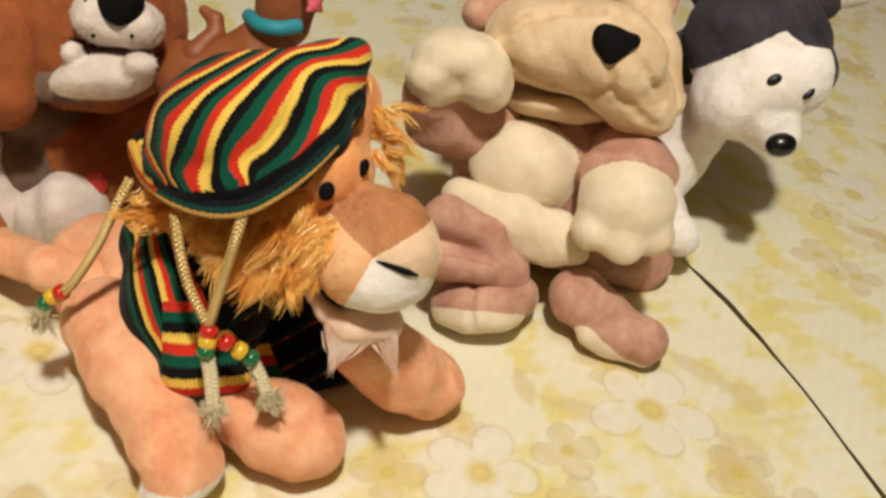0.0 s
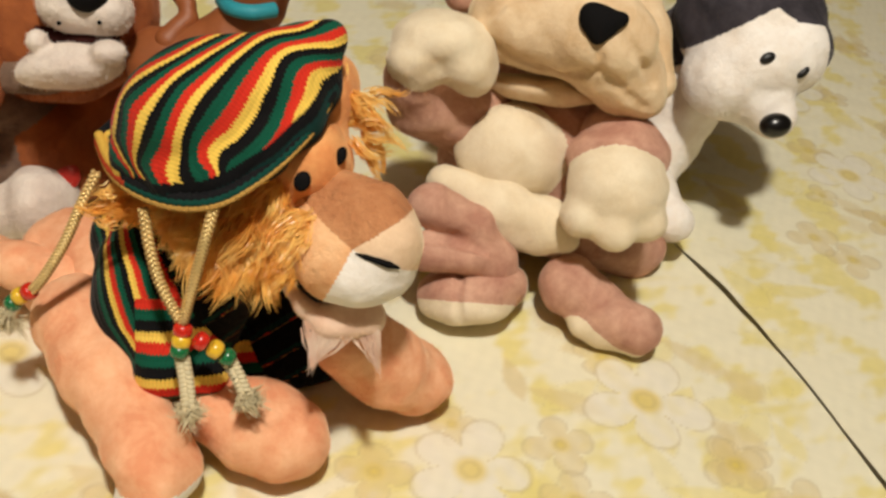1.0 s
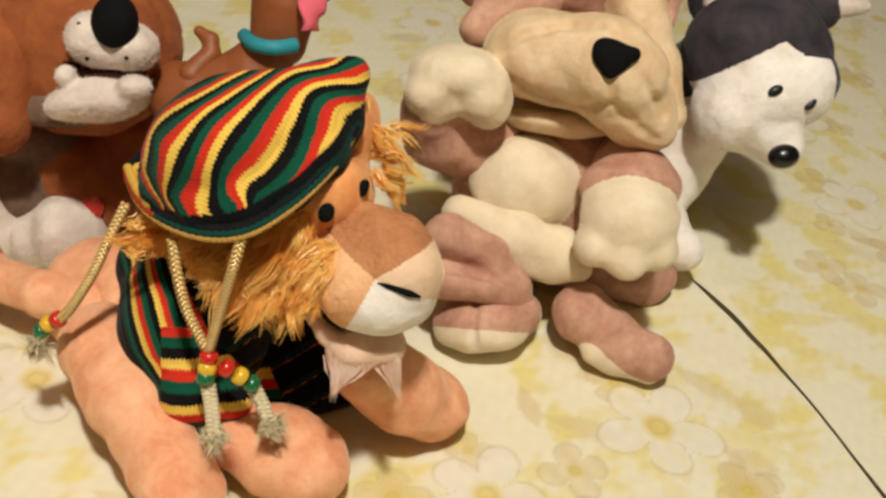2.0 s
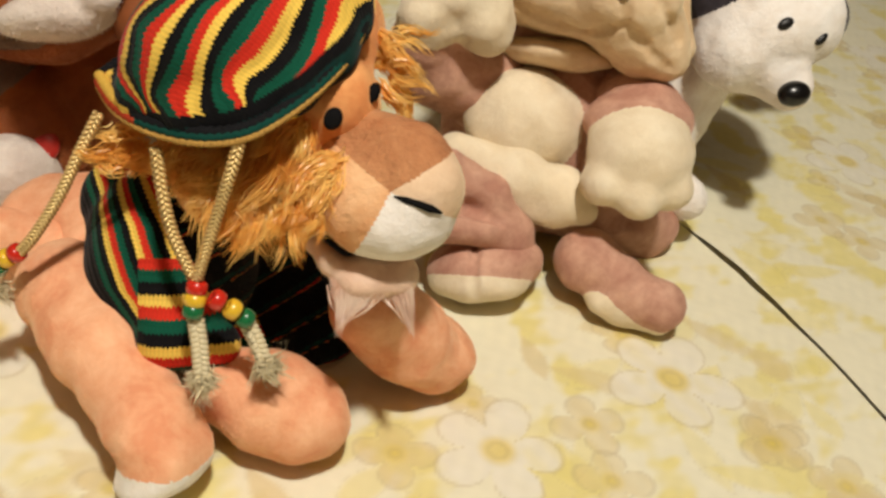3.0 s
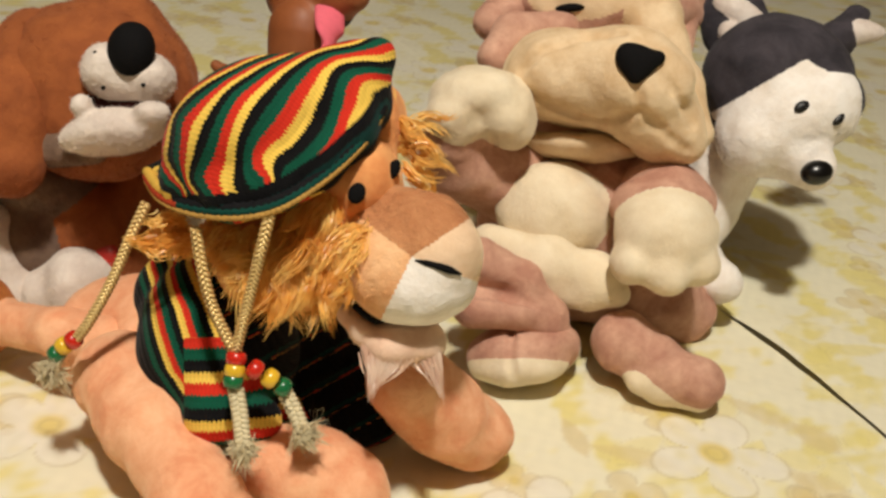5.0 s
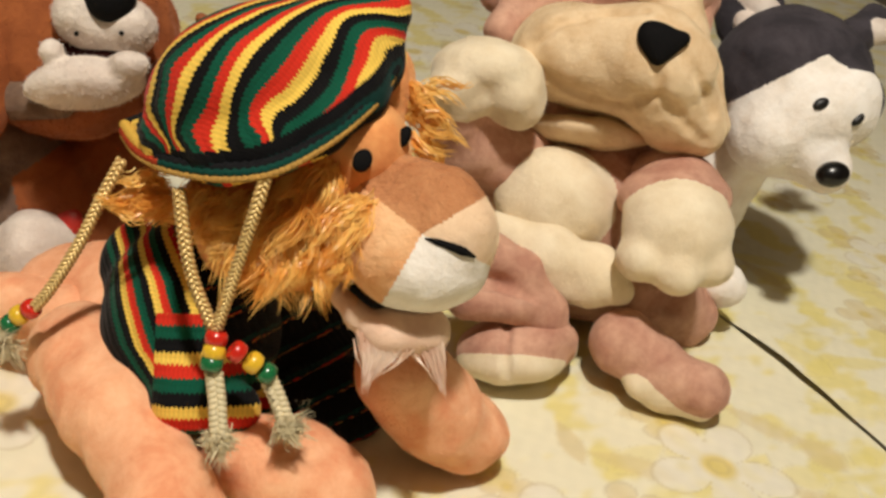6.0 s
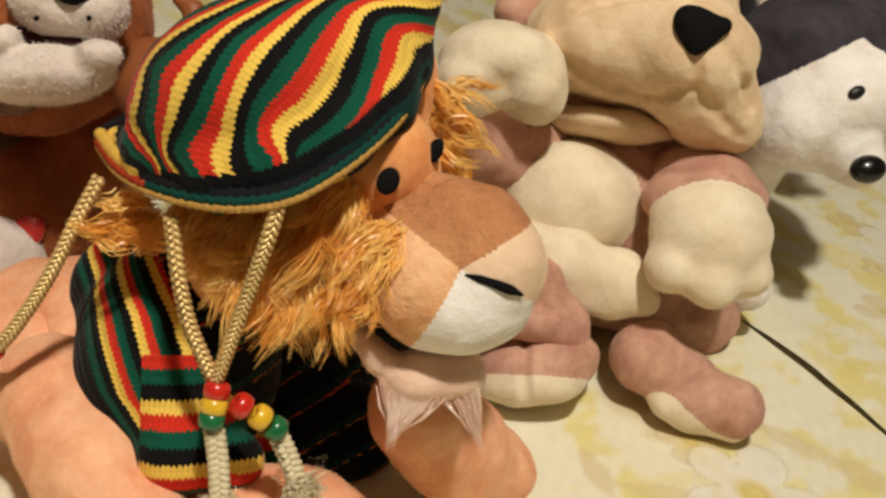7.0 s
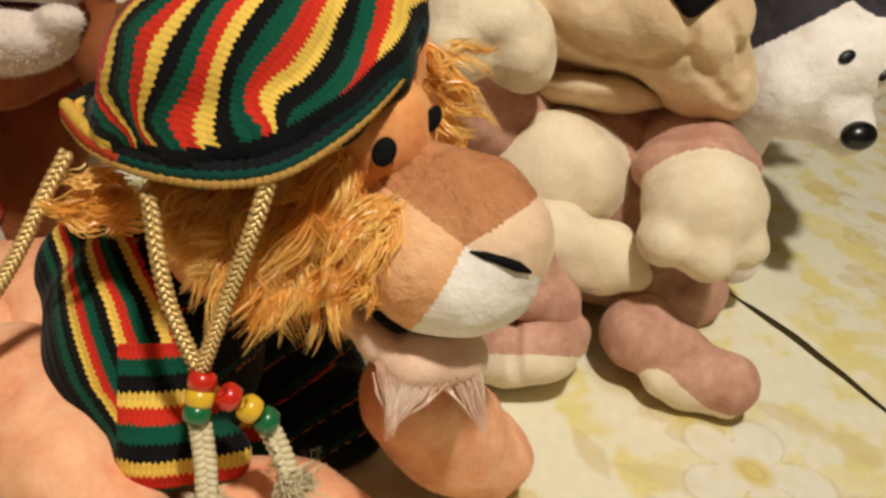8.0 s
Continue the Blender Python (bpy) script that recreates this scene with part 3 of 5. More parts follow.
# the lion
lion = {}
lion["body"] = [0.008]
ball(lion, "body", "coat", (-0.1343, 0.4781, 0.0513), (0.0375, 0.0443, 0.0450), 0)
limb(lion, "body", "coat", (-0.1619, 0.4970, 0.0472), 0.0419, (-0.1999, 0.5169, 0.0317), 0.0396)
lion["hind_leg"] = [0.01]
limb(lion, "hind_leg", "coat", (-0.1872, 0.4498, 0.0500), 0.0266, (-0.1668, 0.4153, 0.0460), 0.0245)
limb(lion, "hind_leg", "coat", (-0.1668, 0.4153, 0.0460), 0.0245, (-0.1377, 0.3688, 0.0400), 0.0221)
ball(lion, "hind_leg", "coat", (-0.1306, 0.3599, 0.0340), (0.0242, 0.0198, 0.0300), -35)
ball(lion, "hind_leg", "sole", (-0.1288, 0.3532, 0.0200), (0.0233, 0.0125, 0.0280), 24)
lion["front_leg"] = [0.01]
limb(lion, "front_leg", "coat", (-0.1025, 0.3970, 0.0360), 0.0206, (-0.0849, 0.3920, 0.0340), 0.0253)
ball(lion, "front_leg", "coat", (-0.0686, 0.3909, 0.0270), (0.0352, 0.0262, 0.0340), -24)
lion["far_leg"] = [0.01]
limb(lion, "far_leg", "coat", (-0.0278, 0.4223, 0.0750), 0.0241, (-0.0033, 0.4310, 0.0450), 0.0260)
ball(lion, "far_leg", "coat", (0.0111, 0.4457, 0.0250), (0.0325, 0.0239, 0.0300), -15)
lion["tail"] = [0.006]
limb(lion, "tail", "coat", (-0.1981, 0.4829, 0.0540), 0.0152, (-0.2324, 0.4956, 0.0475), 0.0144)
limb(lion, "tail", "coat", (-0.2324, 0.4956, 0.0475), 0.0144, (-0.2755, 0.5287, 0.0339), 0.0144)
ball(lion, "tail", "tuft", (-0.2881, 0.5305, 0.0340), (0.0216, 0.0270, 0.0240), 0)
lion["head"] = [0.008]
ball(lion, "head", "face", (-0.0762, 0.4589, 0.1708), (0.0382, 0.0397, 0.0480), 0)
ball(lion, "head", "face", (-0.0629, 0.4323, 0.1908), (0.0216, 0.0225, 0.0260), 0)
ball(lion, "head", "face", (-0.0982, 0.4456, 0.1397), (0.0397, 0.0336, 0.0420), 0)
ball(lion, "head", "face", (-0.0524, 0.4775, 0.2015), (0.0148, 0.0231, 0.0280), -10)
lion["muzzle"] = [0.008]
ball(lion, "muzzle", "snout", (-0.0315, 0.4021, 0.1571), (0.0313, 0.0279, 0.0320), -12)
ball(lion, "muzzle", "snout", (-0.0337, 0.3883, 0.1519), (0.0209, 0.0145, 0.0200), 8)
limb(lion, "muzzle", "snout", (-0.0578, 0.4242, 0.1791), 0.0132, (-0.0261, 0.4036, 0.1808), 0.0162)
ball(lion, "muzzle", "snout", (-0.0496, 0.3941, 0.1587), (0.0173, 0.0184, 0.0200), 0)
limb(lion, "muzzle", "snout", (-0.0629, 0.4182, 0.1533), 0.0192, (-0.0422, 0.4021, 0.1586), 0.0255)
ball(lion, "muzzle", "snout", (-0.0204, 0.3929, 0.1728), (0.0172, 0.0188, 0.0200), 0)
lion["chin"] = [0.006]
limb(lion, "chin", "chin", (-0.0735, 0.4120, 0.1370), 0.0028, (-0.0643, 0.4060, 0.1262), 0.0055)
limb(lion, "chin", "chin", (-0.0643, 0.4081, 0.1252), 0.0035, (-0.0563, 0.3966, 0.1228), 0.0069)
limb(lion, "chin", "chin", (-0.0563, 0.3966, 0.1228), 0.0069, (-0.0433, 0.3887, 0.1199), 0.0098)
limb(lion, "chin", "chin", (-0.0433, 0.3887, 0.1199), 0.0098, (-0.0245, 0.3917, 0.1219), 0.0104)
ball(lion, "chin", "chin", (-0.0359, 0.3893, 0.1186), (0.0167, 0.0069, 0.0120), 0)

# the knitted hat
hat = {}
hat["crown"] = [0.01]
ball(hat, "crown", "knit", (-0.1144, 0.4474, 0.2035), (0.0491, 0.0370, 0.0560), 27)
limb(hat, "crown", "knit", (-0.1228, 0.4320, 0.1938), 0.0221, (-0.0909, 0.4421, 0.2215), 0.0244)
limb(hat, "crown", "knit", (-0.0909, 0.4421, 0.2215), 0.0244, (-0.0693, 0.4526, 0.2362), 0.0178)
limb(hat, "crown", "knit", (-0.0693, 0.4526, 0.2362), 0.0178, (-0.0565, 0.4569, 0.2478), 0.0086)
ball(hat, "crown", "knit", (-0.0681, 0.4498, 0.2205), (0.0159, 0.0173, 0.0300), 40)
limb(hat, "crown", "knit", (-0.1643, 0.4608, 0.1724), 0.0060, (-0.1466, 0.4270, 0.1823), 0.0107)
limb(hat, "crown", "knit", (-0.1466, 0.4270, 0.1823), 0.0107, (-0.1243, 0.4039, 0.1919), 0.0124)
limb(hat, "crown", "knit", (-0.1243, 0.4039, 0.1919), 0.0124, (-0.1044, 0.4005, 0.1994), 0.0123)
limb(hat, "crown", "knit", (-0.1044, 0.4005, 0.1994), 0.0123, (-0.0864, 0.4085, 0.2085), 0.0125)
limb(hat, "crown", "knit", (-0.0864, 0.4085, 0.2085), 0.0125, (-0.0708, 0.4236, 0.2176), 0.0116)
limb(hat, "crown", "knit", (-0.0708, 0.4236, 0.2176), 0.0116, (-0.0599, 0.4439, 0.2244), 0.0080)

# the knitted vest
vest = {}
vest["front"] = [0.008]
ball(vest, "front", "knit", (-0.1336, 0.4586, 0.0684), (0.0452, 0.0563, 0.0580), 0)
limb(vest, "front", "knit", (-0.1562, 0.4906, 0.0800), 0.0298, (-0.1364, 0.4376, 0.0494), 0.0225)
# the next three limbs fill the shaded chest and belly with darker knit
limb(vest, "front", "knit", (-0.1130, 0.4950, 0.0349), 0.0354, (-0.0736, 0.5254, 0.0166), 0.0339)
limb(vest, "front", "knit", (-0.0942, 0.5000, 0.0062), 0.0329, (-0.0537, 0.5209, 0.0027), 0.0303)
limb(vest, "front", "knit", (-0.0900, 0.4550, 0.0130), 0.0240, (-0.0450, 0.4800, 0.0130), 0.0260)
limb(vest, "front", "knit", (-0.1387, 0.4188, 0.0781), 0.0153, (-0.1313, 0.3974, 0.0653), 0.0137)
limb(vest, "front", "knit", (-0.1313, 0.3974, 0.0653), 0.0137, (-0.1072, 0.4002, 0.0619), 0.0121)

# the husky
husky = {}
husky["head"] = [0.007]
ball(husky, "head", "dark_fur", (0.2734, 0.7025, 0.1751), (0.0587, 0.0524, 0.0520), -12)
ball(husky, "head", "face", (0.2801, 0.6726, 0.1589), (0.0522, 0.0348, 0.0460), 18)
ball(husky, "head", "face", (0.2544, 0.6656, 0.1432), (0.0347, 0.0325, 0.0350), 0)
ball(husky, "head", "face", (0.2943, 0.6709, 0.1746), (0.0284, 0.0284, 0.0350), 0)
limb(husky, "head", "face", (0.2703, 0.6645, 0.1389), 0.0270, (0.2790, 0.6464, 0.1371), 0.0214)
limb(husky, "head", "face", (0.2790, 0.6464, 0.1371), 0.0214, (0.2866, 0.6342, 0.1310), 0.0161)
husky["near_ear"] = [0.003]
ball(husky, "near_ear", "dark_fur", (0.2455, 0.7413, 0.2088), (0.0326, 0.0199, 0.0130), -28)
ball(husky, "near_ear", "dark_fur", (0.2319, 0.7434, 0.2092), (0.0154, 0.0281, 0.0130), -8)
ball(husky, "near_ear", "dark_fur", (0.2472, 0.7523, 0.2257), (0.0254, 0.0109, 0.0120), -35)
ball(husky, "near_ear", "ear_lining", (0.2434, 0.7341, 0.2194), (0.0232, 0.0098, 0.0060), -28)
ball(husky, "near_ear", "ear_lining", (0.2350, 0.7245, 0.2032), (0.0089, 0.0116, 0.0060), 20)
husky["far_ear"] = [0.003]
limb(husky, "far_ear", "dark_fur", (0.3348, 0.7476, 0.2012), 0.0158, (0.3548, 0.7639, 0.2159), 0.0103)
limb(husky, "far_ear", "dark_fur", (0.3548, 0.7639, 0.2159), 0.0103, (0.3625, 0.7646, 0.2193), 0.0047)
ball(husky, "far_ear", "ear_lining", (0.3544, 0.7445, 0.2093), (0.0194, 0.0102, 0.0100), 0)
husky["body"] = [0.01]
limb(husky, "body", "dark_fur", (0.2554, 0.7310, 0.1487), 0.0324, (0.2439, 0.7634, 0.0991), 0.0393)
limb(husky, "body", "chest", (0.2520, 0.7020, 0.1064), 0.0275, (0.2360, 0.7000, 0.0621), 0.0275)
limb(husky, "body", "chest", (0.2360, 0.7000, 0.0621), 0.0275, (0.2250, 0.6900, 0.0316), 0.0270)
husky["paw"] = [0.005]
ball(husky, "paw", "chest", (0.2282, 0.6199, 0.0387), (0.0192, 0.0166, 0.0220), 0)
limb(husky, "paw", "chest", (0.2282, 0.6199, 0.0387), 0.0157, (0.2185, 0.6687, 0.0423), 0.0229)

# the mauve dog
hound = {}
hound["head"] = [0.012]
ball(hound, "head", "mauve_fur", (0.1250, 0.7242, 0.2091), (0.0807, 0.0414, 0.0600), 0)
ball(hound, "head", "muzzle", (0.1115, 0.7045, 0.2221), (0.0507, 0.0262, 0.0400), 0)
limb(hound, "head", "muzzle", (0.1460, 0.6867, 0.2306), 0.0255, (0.1730, 0.6363, 0.1857), 0.0125)
limb(hound, "head", "muzzle", (0.1730, 0.6363, 0.1857), 0.0125, (0.1810, 0.6115, 0.1614), 0.0119)
hound["muzzle"] = [0.012]
ball(hound, "muzzle", "muzzle", (0.1036, 0.6199, 0.1892), (0.0616, 0.0320, 0.0500), -16)
ball(hound, "muzzle", "muzzle", (0.1209, 0.5906, 0.2051), (0.0403, 0.0321, 0.0320), -25)
ball(hound, "muzzle", "muzzle", (0.1502, 0.5979, 0.1706), (0.0279, 0.0271, 0.0320), -25)
ball(hound, "muzzle", "muzzle", (0.0752, 0.6192, 0.1910), (0.0329, 0.0279, 0.0380), 0)
limb(hound, "muzzle", "muzzle", (0.1372, 0.5884, 0.1815), 0.0227, (0.1653, 0.5802, 0.1627), 0.0107)
hound["chin"] = [0.008]
ball(hound, "chin", "muzzle", (0.1020, 0.6182, 0.1424), (0.0401, 0.0104, 0.0300), -6)
hound["near_ear"] = [0.008]
limb(hound, "near_ear", "mauve_fur", (0.0849, 0.6682, 0.2109), 0.0138, (0.0510, 0.6601, 0.2081), 0.0136)
limb(hound, "near_ear", "mauve_fur", (0.0510, 0.6601, 0.2081), 0.0136, (0.0373, 0.6488, 0.1939), 0.0127)
limb(hound, "near_ear", "mauve_fur", (0.0583, 0.7116, 0.2106), 0.0213, (0.0387, 0.6895, 0.2066), 0.0141)
hound["far_ear"] = [0.006]
limb(hound, "far_ear", "mauve_fur", (0.1858, 0.7136, 0.2267), 0.0172, (0.1814, 0.6842, 0.2022), 0.0093)
hound["body"] = [0.014]
ball(hound, "body", "mauve_fur", (0.1181, 0.6404, 0.0698), (0.0776, 0.0732, 0.0600), 0)
limb(hound, "body", "mauve_fur", (0.1270, 0.6649, 0.0971), 0.0545, (0.1349, 0.7265, 0.1729), 0.0492)
limb(hound, "body", "mauve_fur", (0.1528, 0.6021, 0.0496), 0.0378, (0.2007, 0.6123, 0.0169), 0.0271)
ball(hound, "body", "belly", (0.0833, 0.5985, 0.1000), (0.0393, 0.0345, 0.0300), -12)
hound["raised_arm"] = [0.008]
limb(hound, "raised_arm", "mauve_fur", (0.0629, 0.6333, 0.1065), 0.0332, (0.0204, 0.6166, 0.1283), 0.0279)
limb(hound, "raised_arm", "mauve_fur", (0.0204, 0.6166, 0.1283), 0.0279, (0.0089, 0.6053, 0.1471), 0.0225)
ball(hound, "raised_arm", "paw", (0.0239, 0.6073, 0.1764), (0.0351, 0.0214, 0.0360), -4)
ball(hound, "raised_arm", "paw", (0.0033, 0.5941, 0.1675), (0.0173, 0.0135, 0.0200), 0)
ball(hound, "raised_arm", "paw", (0.0368, 0.5915, 0.1715), (0.0188, 0.0166, 0.0200), -20)
ball(hound, "raised_arm", "paw", (0.0450, 0.5930, 0.1640), (0.0150, 0.0165, 0.0180), -10)
ball(hound, "raised_arm", "paw", (0.0100, 0.5930, 0.1640), (0.0150, 0.0140, 0.0180), 10)
dent(hound, "raised_arm", (0.0290, 0.5820, 0.1480), 0.0060, (0.0285, 0.5770, 0.1610), 0.0022)
hound["lowered_arm"] = [0.006]
limb(hound, "lowered_arm", "mauve_fur", (0.1580, 0.6200, 0.1120), 0.0240, (0.1571, 0.5793, 0.1220), 0.0290)
ball(hound, "lowered_arm", "mauve_fur", (0.1531, 0.5723, 0.1229), (0.0364, 0.0213, 0.0340), 0)
ball(hound, "lowered_arm", "paw", (0.1492, 0.5450, 0.1125), (0.0345, 0.0330, 0.0315), 0)
ball(hound, "lowered_arm", "paw", (0.1265, 0.5330, 0.0980), (0.0150, 0.0140, 0.0180), 0)
ball(hound, "lowered_arm", "paw", (0.1470, 0.5230, 0.0966), (0.0160, 0.0150, 0.0180), 0)
ball(hound, "lowered_arm", "paw", (0.1690, 0.5310, 0.0993), (0.0155, 0.0158, 0.0180), 0)
hound["folded_leg"] = [0.006]
limb(hound, "folded_leg", "mauve_fur", (0.0265, 0.5474, 0.0852), 0.0158, (0.0594, 0.5465, 0.0706), 0.0130)
limb(hound, "folded_leg", "mauve_fur", (0.0594, 0.5465, 0.0706), 0.0130, (0.0791, 0.5385, 0.0499), 0.0115)
limb(hound, "folded_leg", "mauve_fur", (0.0791, 0.5385, 0.0499), 0.0115, (0.0911, 0.5337, 0.0332), 0.0077)
limb(hound, "folded_leg", "mauve_fur", (0.0241, 0.5284, 0.0592), 0.0134, (0.0549, 0.5290, 0.0578), 0.0113)
limb(hound, "folded_leg", "mauve_fur", (0.0549, 0.5290, 0.0578), 0.0113, (0.0785, 0.5308, 0.0458), 0.0084)
hound["inner_leg"] = [0.008]
limb(hound, "inner_leg", "belly", (0.0384, 0.5784, 0.0823), 0.0134, (0.0778, 0.5671, 0.0757), 0.0188)
limb(hound, "inner_leg", "belly", (0.0778, 0.5671, 0.0757), 0.0188, (0.1128, 0.5550, 0.0686), 0.0164)
limb(hound, "inner_leg", "belly", (0.1128, 0.5550, 0.0686), 0.0164, (0.1268, 0.5503, 0.0633), 0.0086)
limb(hound, "inner_leg", "belly", (0.0814, 0.5604, 0.0595), 0.0134, (0.1057, 0.5514, 0.0598), 0.0094)
ball(hound, "inner_leg", "belly", (0.1088, 0.5647, 0.0794), (0.0117, 0.0094, 0.0120), 0)
hound["left_foot"] = [0.016]
ball(hound, "left_foot", "mauve_fur", (0.0636, 0.5347, 0.0280), (0.0375, 0.0169, 0.0280), 4)
ball(hound, "left_foot", "sole", (0.0595, 0.5214, 0.0190), (0.0305, 0.0126, 0.0220), 2)
ball(hound, "left_foot", "sole", (0.0904, 0.5498, 0.0180), (0.0175, 0.0155, 0.0180), -10)
hound["right_foot"] = [0.006]
limb(hound, "right_foot", "mauve_fur", (0.1349, 0.5384, 0.0320), 0.0225, (0.1580, 0.5190, 0.0260), 0.0172)
limb(hound, "right_foot", "mauve_fur", (0.1580, 0.5190, 0.0260), 0.0172, (0.1700, 0.5120, 0.0230), 0.0160)
ball(hound, "right_foot", "mauve_fur", (0.1775, 0.5085, 0.0230), (0.0215, 0.0180, 0.0200), -20)
limb(hound, "right_foot", "sole", (0.1416, 0.5138, 0.0180), 0.0098, (0.1582, 0.5108, 0.0140), 0.0103)
limb(hound, "right_foot", "sole", (0.1582, 0.5108, 0.0140), 0.0103, (0.1807, 0.5025, 0.0100), 0.0091)

# the brown dog
spaniel = {}
spaniel["head"] = [0.01]
ball(spaniel, "head", "brown_fur", (-0.2341, 0.6454, 0.1475), (0.0671, 0.0624, 0.0600), 0)
limb(spaniel, "head", "brown_fur", (-0.2185, 0.6584, 0.1871), 0.0290, (-0.1978, 0.6453, 0.1570), 0.0281)
spaniel["ear"] = [0.012]
limb(spaniel, "ear", "brown_fur", (-0.2726, 0.6475, 0.1735), 0.0267, (-0.2793, 0.6094, 0.1427), 0.0297)
limb(spaniel, "ear", "brown_fur", (-0.2793, 0.6094, 0.1427), 0.0297, (-0.2779, 0.5844, 0.1173), 0.0227)
spaniel["muzzle"] = [0.006]
ball(spaniel, "muzzle", "white_fur", (-0.2166, 0.5924, 0.1813), (0.0157, 0.0171, 0.0200), 0)
ball(spaniel, "muzzle", "white_fur", (-0.1899, 0.5911, 0.1793), (0.0151, 0.0151, 0.0200), 0)
ball(spaniel, "muzzle", "white_fur", (-0.2032, 0.5909, 0.1755), (0.0215, 0.0122, 0.0160), 0)
spaniel["jaw"] = [0.005]
ball(spaniel, "jaw", "white_fur", (-0.2096, 0.5692, 0.1498), (0.0326, 0.0142, 0.0240), 8)
ball(spaniel, "jaw", "white_fur", (-0.2281, 0.5671, 0.1670), (0.0066, 0.0070, 0.0080), 0)
ball(spaniel, "jaw", "white_fur", (-0.1860, 0.5612, 0.1670), (0.0104, 0.0087, 0.0130), 0)
ball(spaniel, "jaw", "white_fur", (-0.1807, 0.5577, 0.1703), (0.0041, 0.0041, 0.0060), 0)
limb(spaniel, "jaw", "grey_fur", (-0.2558, 0.5971, 0.1258), 0.0148, (-0.2279, 0.5853, 0.1323), 0.0124)
spaniel["body"] = [0.012]
limb(spaniel, "body", "brown_fur", (-0.2106, 0.6704, 0.0716), 0.0359, (-0.2178, 0.6602, 0.0286), 0.0385)
ball(spaniel, "body", "grey_fur", (-0.2687, 0.6409, 0.0758), (0.0343, 0.0242, 0.0400), 0)
ball(spaniel, "body", "grey_fur", (-0.2780, 0.6381, 0.0355), (0.0309, 0.0350, 0.0450), 0)
limb(spaniel, "body", "brown_fur", (-0.2358, 0.6297, 0.0523), 0.0284, (-0.2152, 0.6230, 0.0344), 0.0205)
spaniel["leg"] = [0.008]
limb(spaniel, "leg", "white_fur", (-0.2989, 0.6121, 0.0563), 0.0157, (-0.2888, 0.5980, 0.0106), 0.0191)
spaniel["other_leg"] = [0.008]
ball(spaniel, "other_leg", "white_fur", (-0.2410, 0.6014, 0.0190), (0.0273, 0.0289, 0.0340), 0)
ball(spaniel, "other_leg", "white_fur", (-0.2636, 0.6047, 0.0084), (0.0202, 0.0242, 0.0300), 0)

# the brown toy with a collar
figure = {}
figure["body"] = [0.012]
limb(figure, "body", "skin", (-0.1194, 0.6093, 0.1440), 0.0273, (-0.1617, 0.6118, 0.1366), 0.0234)
limb(figure, "body", "skin", (-0.1062, 0.6105, 0.1754), 0.0183, (-0.1161, 0.6085, 0.1537), 0.0232)
figure["tail"] = [0.004]
limb(figure, "tail", "skin", (-0.1537, 0.6052, 0.1565), 0.0099, (-0.1424, 0.6131, 0.1698), 0.0061)
limb(figure, "tail", "skin", (-0.1423, 0.6127, 0.1692), 0.0057, (-0.1443, 0.6184, 0.1761), 0.0050)
limb(figure, "tail", "skin", (-0.1443, 0.6184, 0.1761), 0.0050, (-0.1529, 0.6231, 0.1801), 0.0038)
figure["head"] = [0.008]
limb(figure, "head", "skin", (-0.0997, 0.6160, 0.1842), 0.0199, (-0.0974, 0.6216, 0.2086), 0.0218)
limb(figure, "head", "skin", (-0.0974, 0.6507, 0.2264), 0.0267, (-0.0733, 0.6199, 0.2349), 0.0139)
limb(figure, "head", "skin", (-0.0733, 0.6199, 0.2349), 0.0139, (-0.0652, 0.6113, 0.2380), 0.0094)
ball(figure, "head", "dark_lip", (-0.0827, 0.6234, 0.2173), (0.0164, 0.0082, 0.0120), 0)
dent(hound, "folded_leg", (0.0180, 0.5250, 0.0730), 0.0034, (0.0433, 0.5285, 0.0712), 0.0044)
dent(hound, "folded_leg", (0.0433, 0.5285, 0.0712), 0.0044, (0.0643, 0.5254, 0.0660), 0.0028)
dent(hound, "right_foot", (0.1655, 0.5140, 0.0500), 0.0034, (0.1567, 0.5027, 0.0425), 0.0034)
dent(hound, "right_foot", (0.1567, 0.5027, 0.0425), 0.0034, (0.1500, 0.4965, 0.0290), 0.0026)
dent(hound, "body", (0.1500, 0.5560, 0.0520), 0.0090, (0.1800, 0.5680, 0.0450), 0.0110)
dent(hound, "muzzle", (0.1123, 0.5583, 0.2100), 0.0032, (0.1157, 0.5574, 0.2018), 0.0032)
dent(hound, "muzzle", (0.1157, 0.5574, 0.2018), 0.0032, (0.1200, 0.5589, 0.1926), 0.0032)
dent(hound, "muzzle", (0.1200, 0.5589, 0.1926), 0.0032, (0.1279, 0.5603, 0.1864), 0.0032)
dent(hound, "muzzle", (0.1279, 0.5603, 0.1864), 0.0033, (0.1361, 0.5620, 0.1799), 0.0033)
dent(hound, "muzzle", (0.1361, 0.5620, 0.1799), 0.0033, (0.1465, 0.5630, 0.1730), 0.0033)
dent(hound, "muzzle", (0.1465, 0.5630, 0.1730), 0.0033, (0.1576, 0.5651, 0.1656), 0.0033)
dent(hound, "muzzle", (0.0520, 0.5929, 0.1862), 0.0034, (0.0632, 0.5876, 0.1825), 0.0034)
dent(hound, "muzzle", (0.0632, 0.5876, 0.1825), 0.0034, (0.0758, 0.5882, 0.1766), 0.0034)
dent(hound, "muzzle", (0.0758, 0.5882, 0.1766), 0.0034, (0.0897, 0.5876, 0.1744), 0.0034)
dent(hound, "muzzle", (0.0897, 0.5876, 0.1744), 0.0034, (0.1023, 0.5829, 0.1737), 0.0034)
dent(hound, "muzzle", (0.1023, 0.5829, 0.1737), 0.0034, (0.1097, 0.5666, 0.1844), 0.0034)
